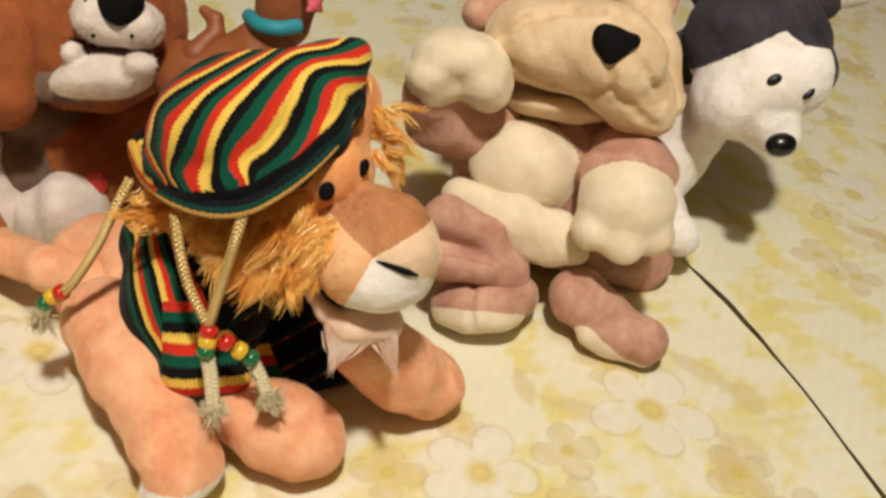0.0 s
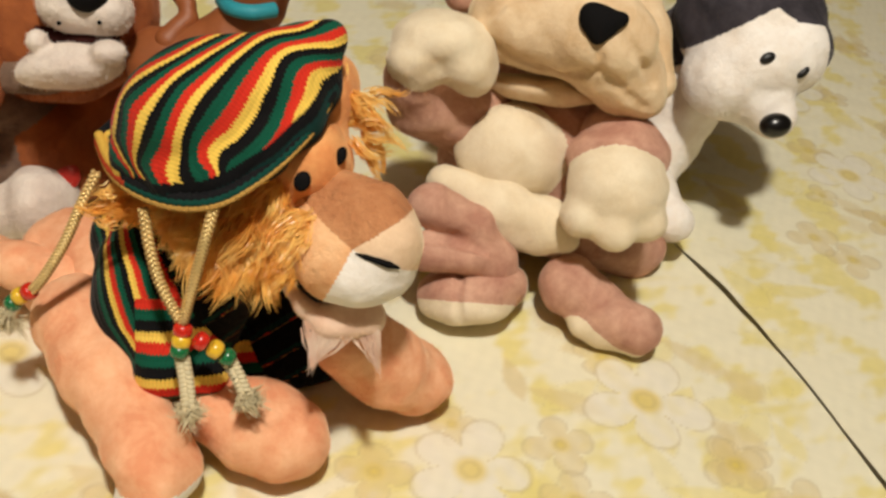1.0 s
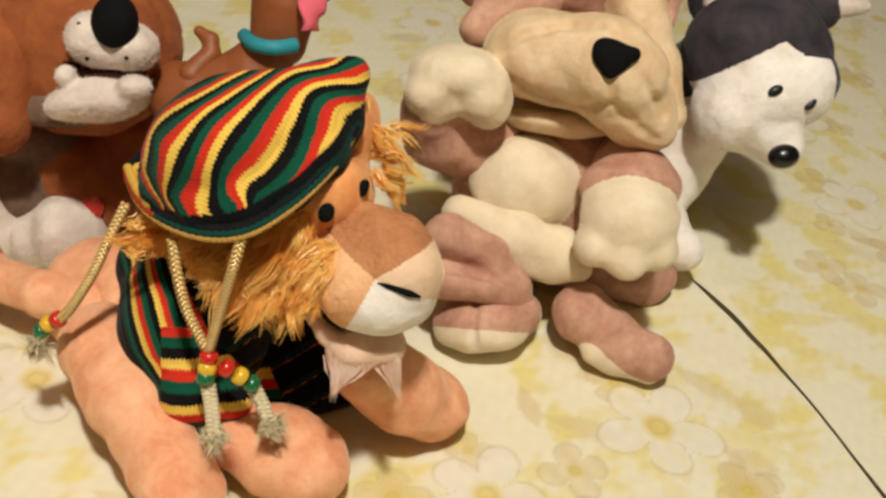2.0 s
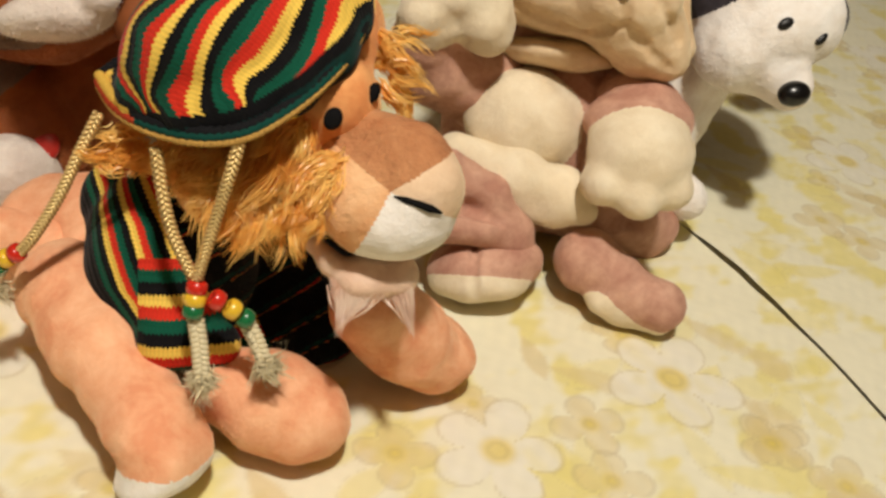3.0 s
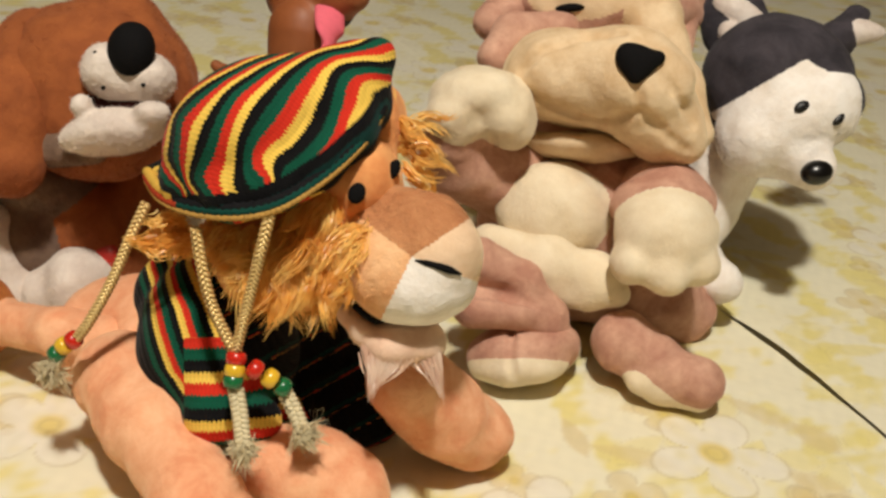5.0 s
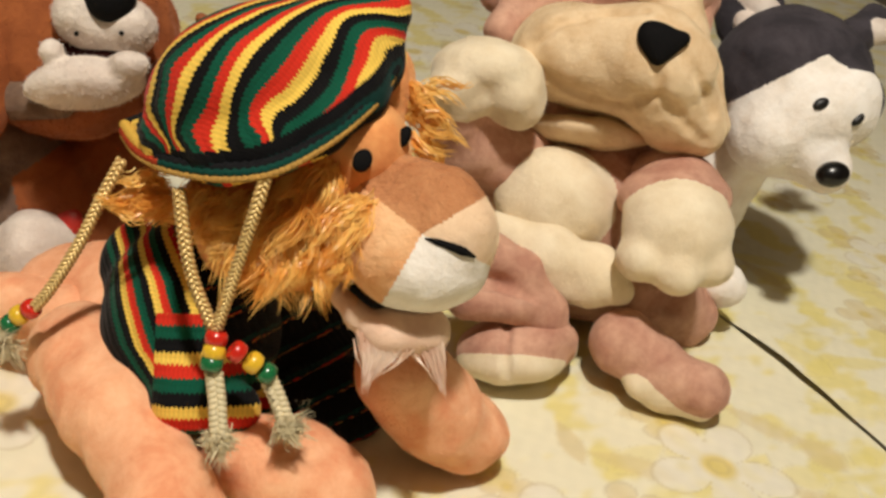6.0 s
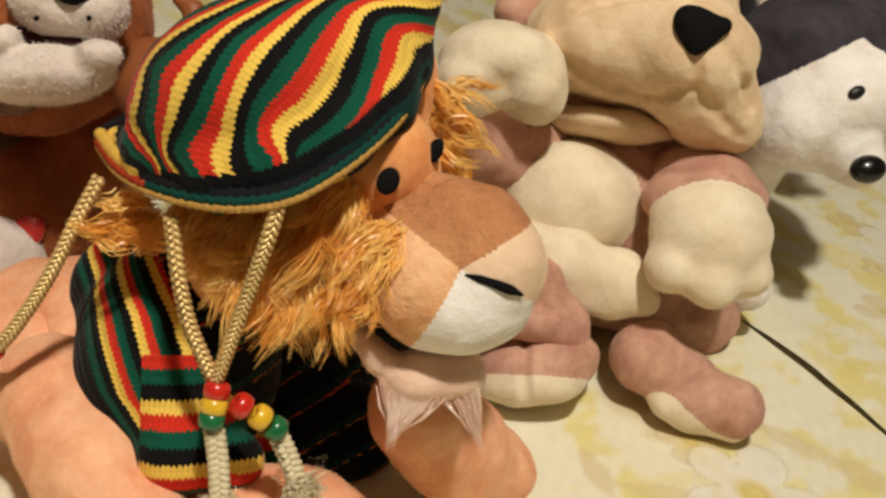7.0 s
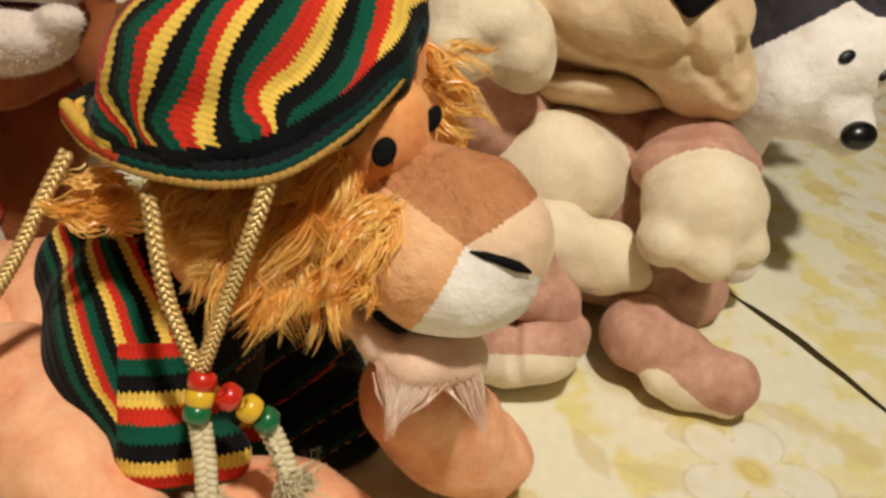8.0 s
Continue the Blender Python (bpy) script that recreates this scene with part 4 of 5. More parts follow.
dent(hound, "muzzle", (0.1097, 0.5666, 0.1844), 0.0033, (0.1195, 0.5594, 0.1916), 0.0033)
dent(hound, "muzzle", (0.0451, 0.5987, 0.1993), 0.0034, (0.0512, 0.5944, 0.2100), 0.0034)
dent(hound, "muzzle", (0.0512, 0.5944, 0.2100), 0.0033, (0.0584, 0.5960, 0.2188), 0.0033)
dent(hound, "muzzle", (0.0584, 0.5960, 0.2188), 0.0033, (0.0723, 0.5949, 0.2244), 0.0033)
dent(hound, "muzzle", (0.0723, 0.5949, 0.2244), 0.0033, (0.0867, 0.5959, 0.2294), 0.0033)
dent(hound, "muzzle", (0.0867, 0.5959, 0.2294), 0.0033, (0.0955, 0.5879, 0.2331), 0.0033)
dent(hound, "muzzle", (0.0955, 0.5879, 0.2331), 0.0033, (0.1050, 0.5831, 0.2358), 0.0033)
dent(hound, "muzzle", (0.1245, 0.5620, 0.2229), 0.0032, (0.1318, 0.5590, 0.2153), 0.0032)
dent(hound, "muzzle", (0.1318, 0.5590, 0.2153), 0.0032, (0.1405, 0.5594, 0.2065), 0.0032)
dent(hound, "muzzle", (0.1405, 0.5594, 0.2065), 0.0032, (0.1507, 0.5651, 0.1947), 0.0032)
dent(hound, "muzzle", (0.1507, 0.5651, 0.1947), 0.0033, (0.1599, 0.5677, 0.1836), 0.0033)
dent(hound, "left_foot", (0.0542, 0.5384, 0.0437), 0.0027, (0.0500, 0.5179, 0.0455), 0.0027)
dent(hound, "left_foot", (0.0500, 0.5179, 0.0455), 0.0026, (0.0486, 0.5089, 0.0402), 0.0026)
dent(hound, "left_foot", (0.0486, 0.5089, 0.0402), 0.0026, (0.0497, 0.5027, 0.0330), 0.0026)
dent(hound, "left_foot", (0.0497, 0.5027, 0.0330), 0.0026, (0.0519, 0.5004, 0.0230), 0.0026)

# ---- the things ----
# lion
K = np.array((-0.0385, 0.3771, 0.1770))


def lion_panels(p):
    q = (p - K) @ FACING.T
    a = np.degrees(np.arctan2(q[:, 1], q[:, 0])) % 360
    kinds = np.full(len(p), "lip", dtype="<U12")
    kinds[(a > 33) & (a <= 143)] = "snout"
    kinds[(a > 143) & (a <= 243)] = "cheek"
    kinds[(a > 243) & (a <= 338)] = "chin_patch"
    return kinds


LION_LOOKS = {"coat": "lion_coat", "sole": "white", "tuft": "tuft", "face": "lion_face", "snout": "lion_snout", "cheek": "lion_cheek", "lip": "lion_lip", "chin_patch": "white", "chin": "chin"}
lion_toy = toy(lion, "plush_lion", "peach plush lion with shaggy golden mane on the bed", "plush toy", LION_LOOKS, {"far_leg": "front_leg", "sole": "paw_pad", "chin": "lower_jaw"}, {"muzzle": lion_panels}, cell=0.0016, fuzz=0.0010)
for spot, r in (((-0.0650, 0.4062, 0.1945), (0.0042, 0.0053, 0.0019)), ((-0.0470, 0.4194, 0.2027), (0.0030, 0.0050, 0.0020))):
    part("eye", button(spot, r, -22), M["black_felt"], lion_toy, "flat black oval eye")
bm = bmesh.new()
sweep(bm, smooth_path([(-0.0370, 0.3761, 0.1758), (-0.0299, 0.3737, 0.1755), (-0.0223, 0.3723, 0.1741), (-0.0147, 0.3737, 0.1708)], 8), np.interp(np.arange(25), (0, 6, 18, 24), (0.0004, 0.0016, 0.0020, 0.0006)), 8)
part("mouth_line", bm, M["black_felt"], lion_toy, "black felt mouth slit")
# a black tube stands in for the shade in the open mouth
bm = bmesh.new()
sweep(bm, smooth_path([(-0.0700, 0.4060, 0.1440), (-0.0617, 0.3980, 0.1387), (-0.0525, 0.3912, 0.1360), (-0.0450, 0.3890, 0.1350)], 8), np.interp(np.arange(25), (0, 8, 18, 24), (0.0010, 0.0040, 0.0050, 0.0016)), 8)
part("open_mouth", bm, M["black_felt"], lion_toy, "black tube for the shade between muzzle and lower jaw")

RIM = [(-0.1724, 0.4565, 0.1730), (-0.1611, 0.4281, 0.1762), (-0.1440, 0.4028, 0.1825), (-0.1225, 0.3846, 0.1903), (-0.1031, 0.3809, 0.1971), (-0.0858, 0.3896, 0.2054), (-0.0707, 0.4036, 0.2143), (-0.0596, 0.4210, 0.2221), (-0.0538, 0.4460, 0.2278)]
RIM_BACK = [(-0.0643, 0.5050, 0.2182), (-0.0920, 0.5219, 0.1995), (-0.1295, 0.5156, 0.1777), (-0.1621, 0.4966, 0.1654)]
rng = np.random.default_rng(3)
rim_way = smooth_path(RIM, 20)
head_k, *head_shapes = lion["head"]
roots, ways, lengths, outs = [], [], [], []
RIGHT, UP, AWAY = FACING
hat_k, *hat_shapes = hat["crown"]
EYE_SPOT = np.array((-0.0650, 0.4062, 0.1945))
while len(roots) < 720:
    u = rng.uniform(0.05, 0.64)
    fall = np.interp(u, (0.05, 0.25, 0.375, 0.5, 0.58, 0.64), (0.002, 0.007, 0.018, 0.040, 0.044, 0.036)) * rng.random() ** 1.2
    p = rim_way[int(u * (len(rim_way) - 1))] + AWAY * 0.006 - UP * (0.0015 + fall) + RIGHT * (0.004 * rng.normal() + 0.15 * fall)
    p, out = settle(p[None], head_shapes, head_k, 0.001)
    if soft_union(hat_shapes, p, hat_k)[0][0] < (0.0020 if u < 0.45 else 0.0050) or np.linalg.norm(p[0] - EYE_SPOT - RIGHT * 0.006) < 0.019:
        continue
    way = 0.16 * out[0] - 0.85 * UP - RIGHT * (0.75 - 1.1 * u) + 0.24 * rng.normal(size=3)
    tip = p[0] + way * 0.026 / np.linalg.norm(way)
    if soft_union(hat_shapes, tip[None].astype(np.float32), hat_k)[0][0] < 0.003 or (tip - rim_way[len(rim_way) // 2]) @ UP < -0.054:
        continue
    roots.append(p[0])
    outs.append(out[0])
    ways.append(way)
    lengths.append(rng.uniform(0.55, 1.0) * float(np.interp(u, (0.1, 0.3, 0.42, 0.5, 0.56, 0.64), (0.011, 0.021, 0.033, 0.038, 0.034, 0.025))))
CHEEK = smooth_path([(-0.0591, 0.3975, 0.1789), (-0.0656, 0.3917, 0.1700), (-0.0682, 0.3912, 0.1542)], 12)
for _ in range(80):
    i = rng.integers(len(CHEEK))
    roots.append(CHEEK[i] - RIGHT * rng.uniform(-0.001, 0.006) + rng.normal(size=3) * 0.0015)
    outs.append(-AWAY)
    ways.append(-UP * (0.75 - 0.012 * i) - RIGHT * rng.uniform(0.2, 0.9) - 0.35 * AWAY + 0.28 * rng.normal(size=3))
    lengths.append(rng.uniform(0.012, 0.026))
for _ in range(26):
    roots.append(np.array((-0.152, 0.430, 0.153)) + rng.normal(size=3) * 0.005)
    outs.append(-AWAY)
    ways.append(-RIGHT * 1.0 - 0.12 * UP - 0.25 * AWAY + 0.14 * rng.normal(size=3))
    lengths.append(rng.uniform(0.009, 0.019))
part("mane", wavy_locks(roots, ways, lengths, outs, 5), M["mane"], lion_toy, "long wavy golden orange fur")["kind"] = "stuff"
roots, ways, lengths = [], [], []
for _ in range(36):
    t = rng.random()
    roots.append(np.array((-0.0540, 0.4800, 0.2170)) * (1 - t) + np.array((-0.0290, 0.4560, 0.1850)) * t + rng.normal(size=3) * 0.004)
    ways.append(RIGHT * 0.9 - UP * (0.1 + 0.8 * t) + 0.3 * rng.normal(size=3))
    lengths.append(rng.uniform(0.010, 0.028))
part("mane_far_side", wavy_locks(roots, ways, lengths, [-AWAY] * 36, 6, 24, 0.0014), M["mane"], lion_toy, "wisps of golden fur")["kind"] = "stuff"
roots, ways, lengths = [], [], []
for a, b, n in (((-0.0462, 0.3815, 0.1184), (-0.0522, 0.3684, 0.1030), 170), ((-0.0244, 0.3834, 0.1192), (-0.0165, 0.3683, 0.1030), 80)):
    for _ in range(n):
        p = np.array(a) + RIGHT * (0.0030 if n < 100 else 0.0050) * rng.normal() + UP * 0.003 * rng.normal() + AWAY * 0.001 * rng.normal()
        tip = np.array(b) + rng.normal(size=3) * 0.0006
        roots.append(p)
        ways.append(tip - p)
        lengths.append(float(np.linalg.norm(tip - p)) * rng.uniform(0.7, 1.05))
for _ in range(60):
    t = rng.random()
    roots.append(np.array((-0.0462, 0.3815, 0.1184)) * (1 - t) + np.array((-0.0244, 0.3834, 0.1192)) * t + rng.normal(size=3) * 0.002)
    ways.append(-UP + 0.3 * rng.normal(size=3))
    lengths.append(rng.uniform(0.003, 0.008))
part("beard", locks(roots, ways, lengths, 7, 3, 0.0006, 0.0004, 0.0012, 0.0, [-AWAY] * len(roots)), M["beard"], lion_toy, "pale wispy beard")["kind"] = "stuff"

# hat
HAT = np.array((-0.1084, 0.4382, 0.2093))
# where the yellow stripes run over the crown: right, up, number of the stripe
NET = np.array([
    (-0.7416, 0.0316, 0.0), (-0.7596, -0.0901, 0.0), (-0.8000, -0.2300, 0.0), (-0.7182, -0.3498, 0.0), (-0.6500, -0.4700, -0.25), (-0.7891, -0.4553, -0.65), (-0.8687, -0.3615, -0.65), (-1.0063, -0.4072, -1.0), (-0.7973, -0.5300, -1.0),
    (-0.2680, 0.4473, 0.0), (0.2017, 0.7680, 0.0), (-0.6836, -0.2358, 0.42), (-0.6500, 0.0622, 0.42), (-0.5748, -0.4341, 1.0), (-0.5437, -0.2623, 1.0), (-0.4894, -0.1124, 1.0), (-0.3944, 0.0778, 1.0), (-0.2027, 0.3187, 1.0), (0.2972, 0.7393, 1.0), (0.6789, 0.8348, 1.0),
    (-0.2039, -0.5373, 2.0), (-0.1992, -0.3055, 2.0), (-0.1479, -0.0809, 2.0), (-0.0349, 0.1509, 2.0), (0.2095, 0.4668, 2.0), (0.8268, 0.8157, 2.0),
    (0.0839, -0.2971, 3.0), (0.2227, -0.1451, 3.0), (0.3553, 0.0574, 3.0), (0.4672, 0.3327, 3.0), (0.6028, 0.5413, 3.0), (0.9335, 0.5924, 3.0), (-0.0124, -0.2666, 2.72), (0.0347, -0.3521, 2.75), (0.0934, -0.4219, 2.75), (0.1683, -0.3352, 3.25), (0.1250, -0.3650, 3.15), (0.1600, -0.4200, 3.30), (0.3000, -0.2800, 3.42), (-0.0633, -0.3828, 2.5),
    (0.7194, 0.0353, 4.0), (0.8079, 0.2108, 4.0), (0.8491, 0.3669, 4.0), (0.4500, -0.1600, 3.48), (0.5800, -0.1000, 3.70)])


def bend(a, b):
    d = ((a[:, None] - b[None]) ** 2).sum(-1) + 1e-6
    return 0.5 * d * np.log(d)


ones = np.column_stack((np.ones(len(NET)), NET[:, :2]))
left = np.block([[bend(NET[:, :2], NET[:, :2]) + 0.0010 * np.eye(len(NET)), ones], [ones.T, np.zeros((3, 3))]])
pull = np.linalg.solve(left, np.concatenate((NET[:, 2], np.zeros(3))))


def stripe_at(x, y):
    p = np.column_stack((x, y))
    return bend(p, NET[:, :2]) @ pull[:-3] + np.column_stack((np.ones(len(p)), p)) @ pull[-3:]


hat_root = tagged(new("knitted_hat"), "striped red, yellow, green and black knitted cap on the lion", "hat")
hat_root.location = tuple(HAT)
bpy.context.view_layer.update()
k, *shapes = hat["crown"]
verts, quads, _ = skin(shapes, k, 0.0016, 0.0010)
q = (verts - HAT) @ FACING.T
X, Y = np.clip(q[:, 0] / 0.06, -1.3, 1.3), np.clip(q[:, 1] / 0.06, -1.1, 1.1)
stripes = stripe_at(X, Y)
stripes = np.clip(stripes, -1.4, 4.3)
gaps = np.sqrt(((verts[:, None] - smooth_path(RIM + RIM_BACK + RIM[:1], 5)[None]) ** 2).sum(-1))
near, station = gaps.min(1), gaps.argmin(1) / 5
band_width = np.interp(station, (0.0, 1.2, 2.0, 3.0, 4.0, 5.0, 6.0, 7.0, 8.0), (0.0, 0.002, 0.0085, 0.0110, 0.0125, 0.0120, 0.0110, 0.0115, 0.0110))
q = (verts - np.array((-0.0191, 0.4054, 0.1709))) @ FACING.T
rows_ = np.arctan2(q[:, 1], q[:, 0]) % math.tau * 0.105
part("crown", to_mesh("crown", verts, quads, (("stripe", stripes), ("row", rows_), ("band", np.clip(band_width - near, 0, 1)))), M["knit"], hat_root)
ring = np.array(RIM + RIM_BACK + RIM[:1])
way_ = smooth_path(ring, 16)
wob = 0.0005 * np.sin(np.arange(len(way_)) * 2.2)[:, None] * UP
BACK, FRONT = slice(0, 28), slice(26, len(way_))
for name, shift, r, look_, run in (
    ("rim", 0.0022, 0.0030, "knit_black", FRONT), ("rim_stripe", 0.0004, 0.0018, "knit_green", FRONT), ("trim", -0.0012, 0.0011, "knit_yellow", FRONT),
    ("rim", 0.0030, 0.0026, "knit_gold", BACK), ("rim_stripe", 0.0000, 0.0020, "knit_red", BACK),
):
    bm = bmesh.new()
    sweep(bm, (way_ + UP * shift + AWAY * (0.0005 if shift < 0.002 else 0.0030) + wob)[run], r, 10)
    part(name, bm, M[look_], hat_root)
bm = bmesh.new()
for i in range(0, len(way_) - 1):
    for f in (0.0, 0.55):
        p = way_[i] * (1 - f) + way_[i + 1] * f - UP * 0.0022 - AWAY * 0.0004
        bmesh.ops.create_icosphere(bm, subdivisions=1, radius=0.0013 + 0.0003 * (i % 2), matrix=Matrix.Translation(p))
part("scalloped_edge", bm, M["knit_yellow"], hat_root, "yellow crocheted edge")["kind"] = "stuff"


def hanging_cord(points, beads, colours, ends):
    cord = part("cord", plait(points, 0.0023, 0.0080), M["cord"], hat_root, "twisted golden cord")
    part("gold_thread", plait(points, 0.0025, 0.0080, 0.26, 0.55), M["fleck"], cord)
    way = np.array(beads[-1]) - np.array(beads[0])
    turn = Vector(way).to_track_quat("Z", "Y").to_matrix().to_4x4()
    for spot, colour in zip(beads, colours):
        bm = bead_mesh(0.0051, 0.0064)
        bmesh.ops.transform(bm, matrix=Matrix.Translation(spot) @ turn, verts=bm.verts)
        part("bead", bm, M[colour], hat_root, colour + " plastic bead")
    if ends:
        part("tassel", plait(ends, 0.0032, 0.0080, 0.6), M["tassel"], hat_root, "frayed pale cord end")
        tip, before = np.array(ends[-1]), np.array(ends[-2])
        me = locks([tip + rng.normal(size=3) * 0.0012 for _ in range(48)], [tip - before + 0.011 * rng.normal(size=3) for _ in range(48)], [rng.uniform(0.005, 0.013) for _ in range(48)], 9, 12, 0.002, 0.0004, 0.004, 0.0)
        part("fringe", me, M["tassel"], hat_root)["kind"] = "stuff"


hanging_cord([(-0.1051, 0.3815, 0.1935), (-0.1079, 0.3786, 0.1785), (-0.1131, 0.3809, 0.1491), (-0.1190, 0.3819, 0.1171)], [(-0.1186, 0.3784, 0.1148), (-0.1190, 0.3757, 0.1096), (-0.1195, 0.3733, 0.1048)], ("red", "yellow", "green"), [(-0.1183, 0.3734, 0.1011), (-0.1153, 0.3683, 0.0878), (-0.1133, 0.3629, 0.0738)])
hanging_cord([(-0.1405, 0.4009, 0.1733), (-0.1365, 0.3917, 0.1569), (-0.1308, 0.3866, 0.1380), (-0.1207, 0.3825, 0.1176)], [(-0.1092, 0.3759, 0.1104), (-0.1017, 0.3749, 0.1062), (-0.0954, 0.3748, 0.1011)], ("red", "yellow", "green"), [(-0.0951, 0.3759, 0.0990), (-0.0894, 0.3724, 0.0897), (-0.0844, 0.3686, 0.0794)])
hanging_cord([(-0.1691, 0.4360, 0.1673), (-0.1759, 0.4310, 0.1518), (-0.1855, 0.4261, 0.1270), (-0.1977, 0.4260, 0.1020), (-0.2054, 0.4284, 0.0892)], [(-0.2071, 0.4291, 0.0879), (-0.2124, 0.4298, 0.0835), (-0.2165, 0.4298, 0.0781)], ("red", "yellow", "green"), [(-0.2165, 0.4298, 0.0760), (-0.2181, 0.4290, 0.0713), (-0.2190, 0.4287, 0.0670)])

# vest
vest_root = tagged(new("knitted_vest"), "striped red, yellow, green and black knitted vest on the lion", "vest")
vest_root.location = base_of(vest)
bpy.context.view_layer.update()
k, *shapes = vest["front"]
verts, quads, _ = skin(shapes, k, 0.0016, 0.0010)
q = (verts - np.array((-0.1463, 0.4035, 0.0902))) @ FACING.T
upright = (verts - np.array((-0.1646, 0.4351, 0.1021))) @ FACING.T
seam = np.interp(upright[:, 1], (-0.052, -0.040, -0.033, -0.0278, -0.012, 0.0034, 0.0181, 0.035), (0.0290, 0.0190, 0.0141, 0.0100, 0.0036, -0.0025, -0.0120, -0.0240))
ribs = (seam - upright[:, 0]) / 0.0163
panel = np.minimum(np.minimum(q[:, 0] + 0.001, 0.0155 - q[:, 1]), 0.0330 - 0.60 * q[:, 1] - q[:, 0])
# right of the panel the head's shade is put into the colour
beyond = np.minimum(q[:, 0] + 0.001, q[:, 0] - 0.0330 + 0.60 * q[:, 1])
turn_ = (q[:, 1] - 0.45 * q[:, 0]) / 0.0170 % 1.0
shade_knit = np.where(beyond > 0, np.where(turn_ < 0.07, 0.0, np.where(turn_ < 0.24, 0.008, 0.003)), 0.0)
ribs = np.where((beyond > 0) & (turn_ < 0.07), 0.75, ribs)
layers = (("stripe", ribs), ("level", q[:, 1] / 0.0240 + 0.21), ("panel", panel), ("band", np.maximum(np.clip(seam - upright[:, 0] - 0.0088, 0, 0.006), shade_knit)), ("row", np.where(panel > 0, q[:, 0], q[:, 1])))
on_panel = panel[quads].min(1) > 0.0
part("side", to_mesh("side", verts, quads[~on_panel], layers), M["knit"], vest_root)
part("front_panel", to_mesh("front_panel", verts, quads[on_panel], layers), M["knit"], vest_root)

# husky
HUSKY_EYE = np.array((0.2638, 0.6344, 0.1791))


def husky_panels(p):
    q = (p - HUSKY_EYE) @ FACING.T
    edge = np.interp(q[:, 0], (-0.064, -0.059, -0.053, -0.024, 0.008, 0.022, 0.046, 0.052), (-0.050, -0.032, 0.002, 0.019, 0.037, 0.027, 0.025, -0.004))
    return np.where(q[:, 1] < edge, "face", "dark_fur")


husky_toy = toy(husky, "plush_husky", "charcoal and white plush husky standing on the bed sheet", "plush toy", {"dark_fur": "dark", "face": "white", "ear_lining": "lining", "chest": "white"}, {"near_ear": "ear", "far_ear": "ear"}, {"head": husky_panels}, cell=0.0016, fuzz=0.0012)
part("nose", button((0.2776, 0.6116, 0.1378), (0.0118, 0.0092, 0.0085), 8), M["black_gloss"], husky_toy, "glossy black plastic nose")
part("eye", button((0.2638, 0.6344, 0.1791), (0.0060, 0.0040, 0.0026), 28), M["eye"], husky_toy, "small black eye")
part("eye", button((0.2929, 0.6315, 0.1726), (0.0056, 0.0032, 0.0024), 45), M["eye"], husky_toy, "small black eye")

# mauve dog
hound_toy = toy(hound, "plush_hound", "slumped mauve plush dog with sand muzzle and cream paws", "plush toy", {"mauve_fur": "mauve", "muzzle": "sand", "belly": "cream", "paw": "cream", "sole": "cream"}, {"near_ear": "ear", "far_ear": "ear", "raised_arm": "arm", "lowered_arm": "arm", "folded_leg": "leg", "left_foot": "foot", "right_foot": "foot", "belly": "belly_patch", "sole": "paw_pad", "inner_leg": "leg"}, cell=0.0018, fuzz=0.0011)
LEFT, FAR, LOW, MID = [(0.1059, 0.5703, 0.2266), (0.1258, 0.5667, 0.2263), (0.1118, 0.5613, 0.2145), (0.1114, 0.5657, 0.2234)]
verts, quads, _ = skin([("felt", "limb", (LEFT, 0.0042, FAR, 0.0030)), ("felt", "limb", (LEFT, 0.0042, LOW, 0.0030)), ("felt", "limb", (FAR, 0.0030, LOW, 0.0030)), ("felt", "ball", (MID, (0.0118, 0.0100, 0.0062), -10))], 0.006, 0.0012, 0.0002)
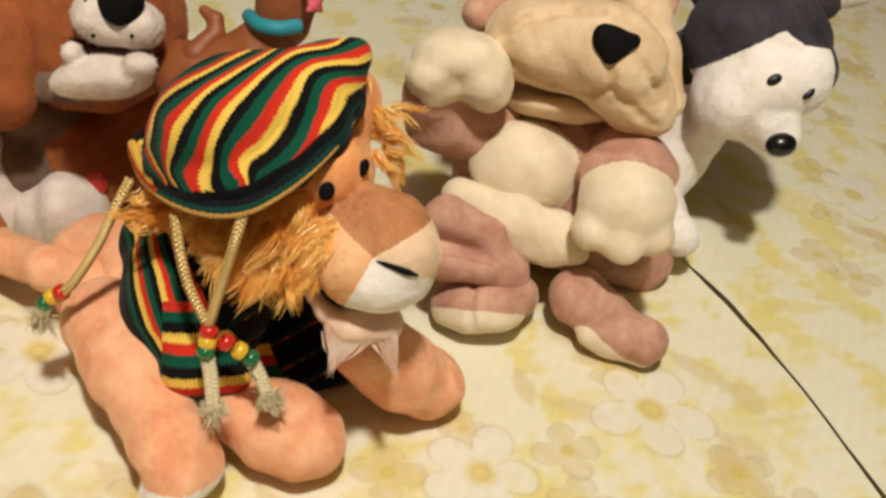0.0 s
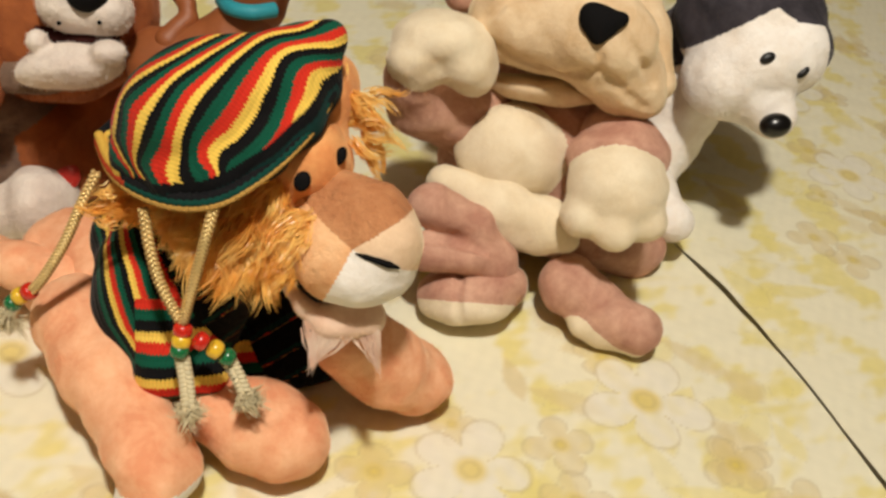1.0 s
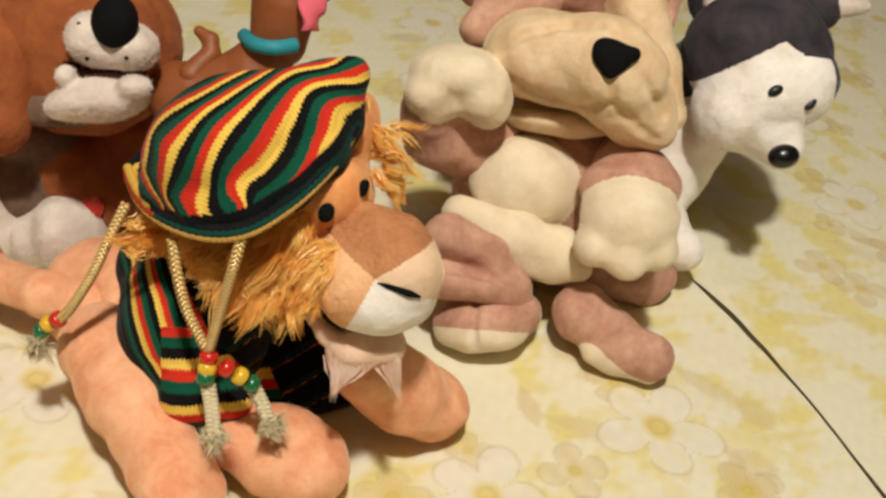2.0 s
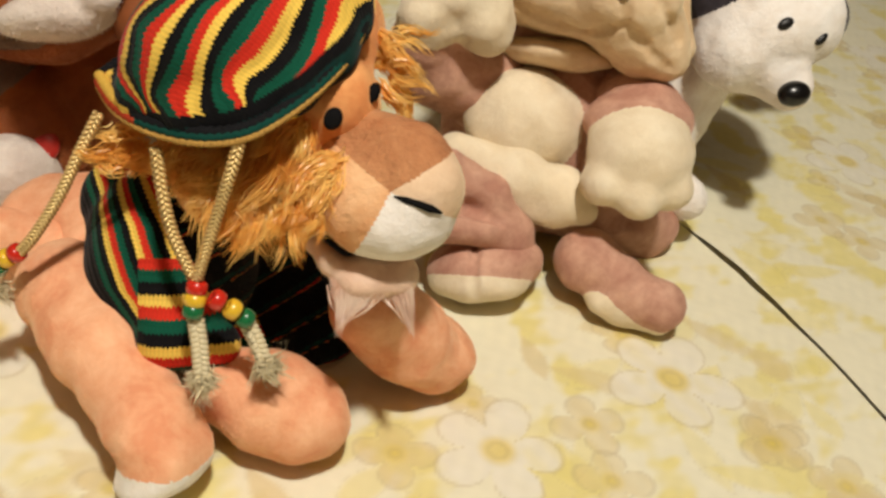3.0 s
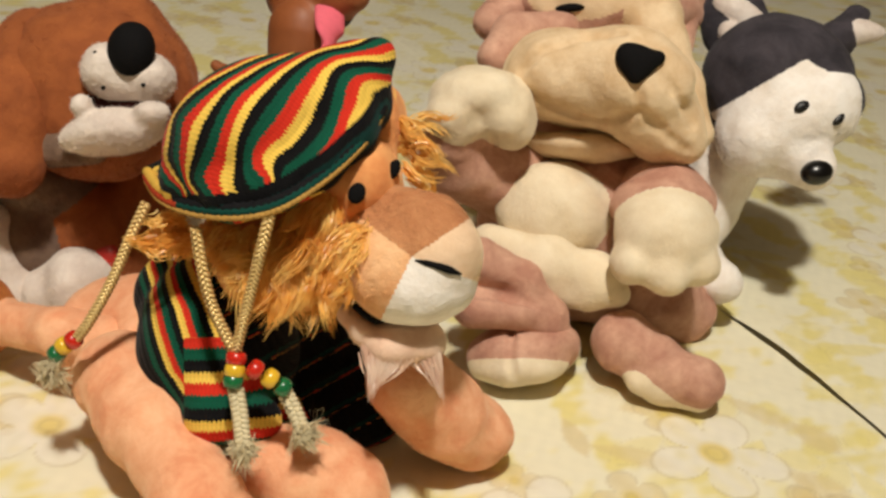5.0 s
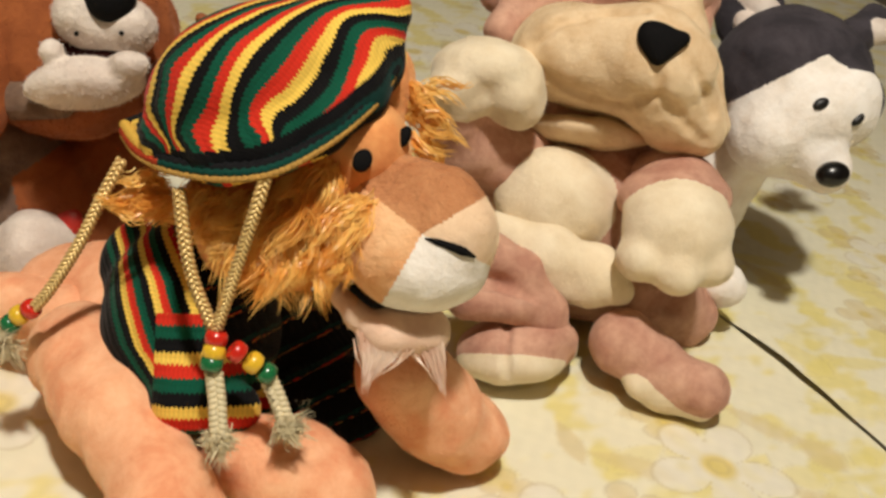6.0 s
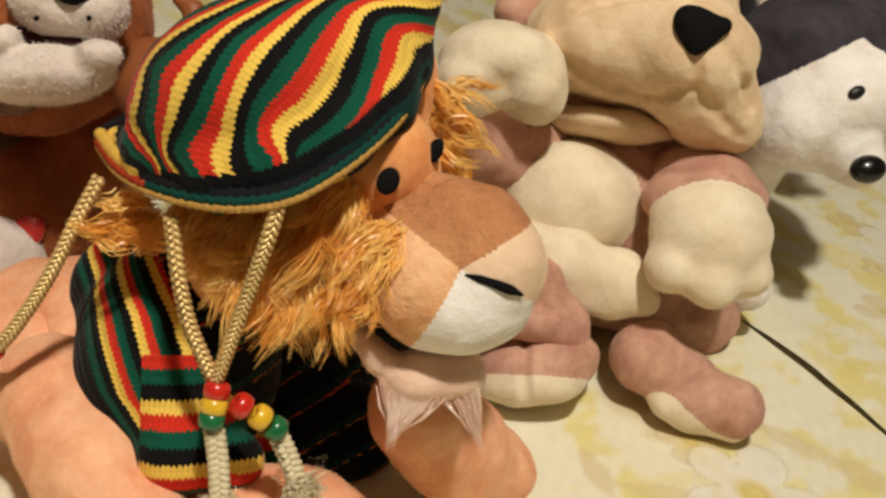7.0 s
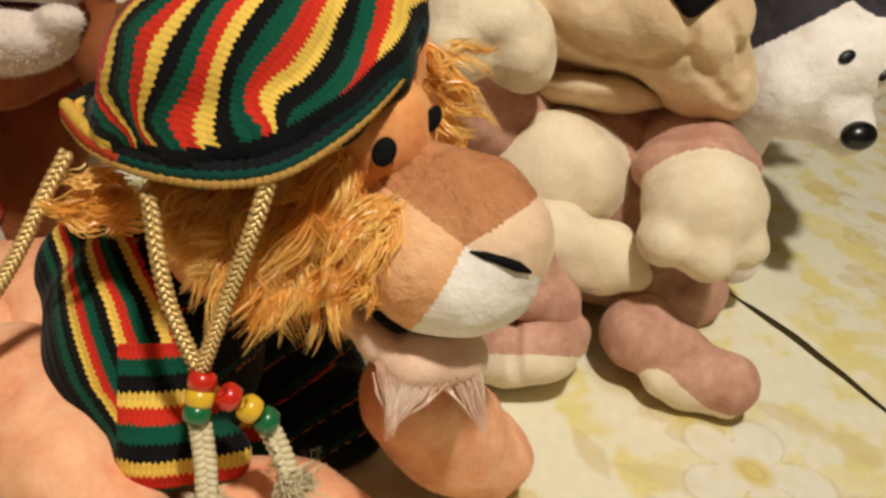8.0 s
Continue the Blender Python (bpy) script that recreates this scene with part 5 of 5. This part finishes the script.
part("nose", to_mesh("nose", verts, quads), M["black_felt"], hound_toy, "black felt triangular nose")
part("eye", button((0.0905, 0.6695, 0.2272), (0.0115, 0.0030, 0.0040), 3), M["black_felt"], hound_toy, "narrow dark eye")

# brown dog
spaniel_toy = toy(spaniel, "plush_dog", "big brown plush dog with white muzzle sitting on the bed", "plush toy", {"brown_fur": "brown", "white_fur": "off_white", "grey_fur": "grey"}, {"other_leg": "leg", "jaw": "lower_jaw", "grey_fur": "chest_patch"}, fuzz=0.0020)
part("nose", button((-0.1997, 0.5828, 0.2000), (0.0145, 0.0168, 0.0120), -10), M["black_felt"], spaniel_toy, "large black felt nose")
bm = bmesh.new()
sweep(bm, smooth_path([(-0.2331, 0.5898, 0.1611), (-0.2097, 0.5863, 0.1607), (-0.1831, 0.5849, 0.1651)], 8), 0.0052, 10)
part("mouth", bm, M["mouth"], spaniel_toy, "dark red felt mouth")
part("button", button((-0.2242, 0.6028, 0.0424), (0.0095, 0.0105, 0.0045), 0), M["heart"], spaniel_toy, "shiny red button on the paw")
for spot in ([(-0.2208, 0.5809, 0.1964), (-0.2157, 0.5744, 0.1765), (-0.1914, 0.5722, 0.1810)]):
    part("whisker_dot", button(spot, (0.0014, 0.0014, 0.0010), 0), M["black_felt"], spaniel_toy)

# smooth brown toy behind
figure_toy = toy(figure, "toy_dog", "smooth brown toy dog with a teal collar and curled tail", "toy", {"skin": "toy_brown", "dark_lip": "toy_dark"}, {"dark_lip": "lip"})
bm = bmesh.new()
sweep(bm, smooth_path([(-0.1225, 0.6190, 0.1823), (-0.1154, 0.5968, 0.1884), (-0.1021, 0.5886, 0.1911), (-0.0879, 0.5961, 0.1911)], 10), 0.0050, 10)
part("collar", bm, M["teal"], figure_toy, "teal collar")
bm = bmesh.new()
sweep(bm, smooth_path([(-0.0803, 0.6074, 0.2266), (-0.0800, 0.5931, 0.2190), (-0.0797, 0.5877, 0.2067)], 10), 0.0105, 12, 0.40)
part("tongue", bm, M["pink"], figure_toy, "pink felt tongue")
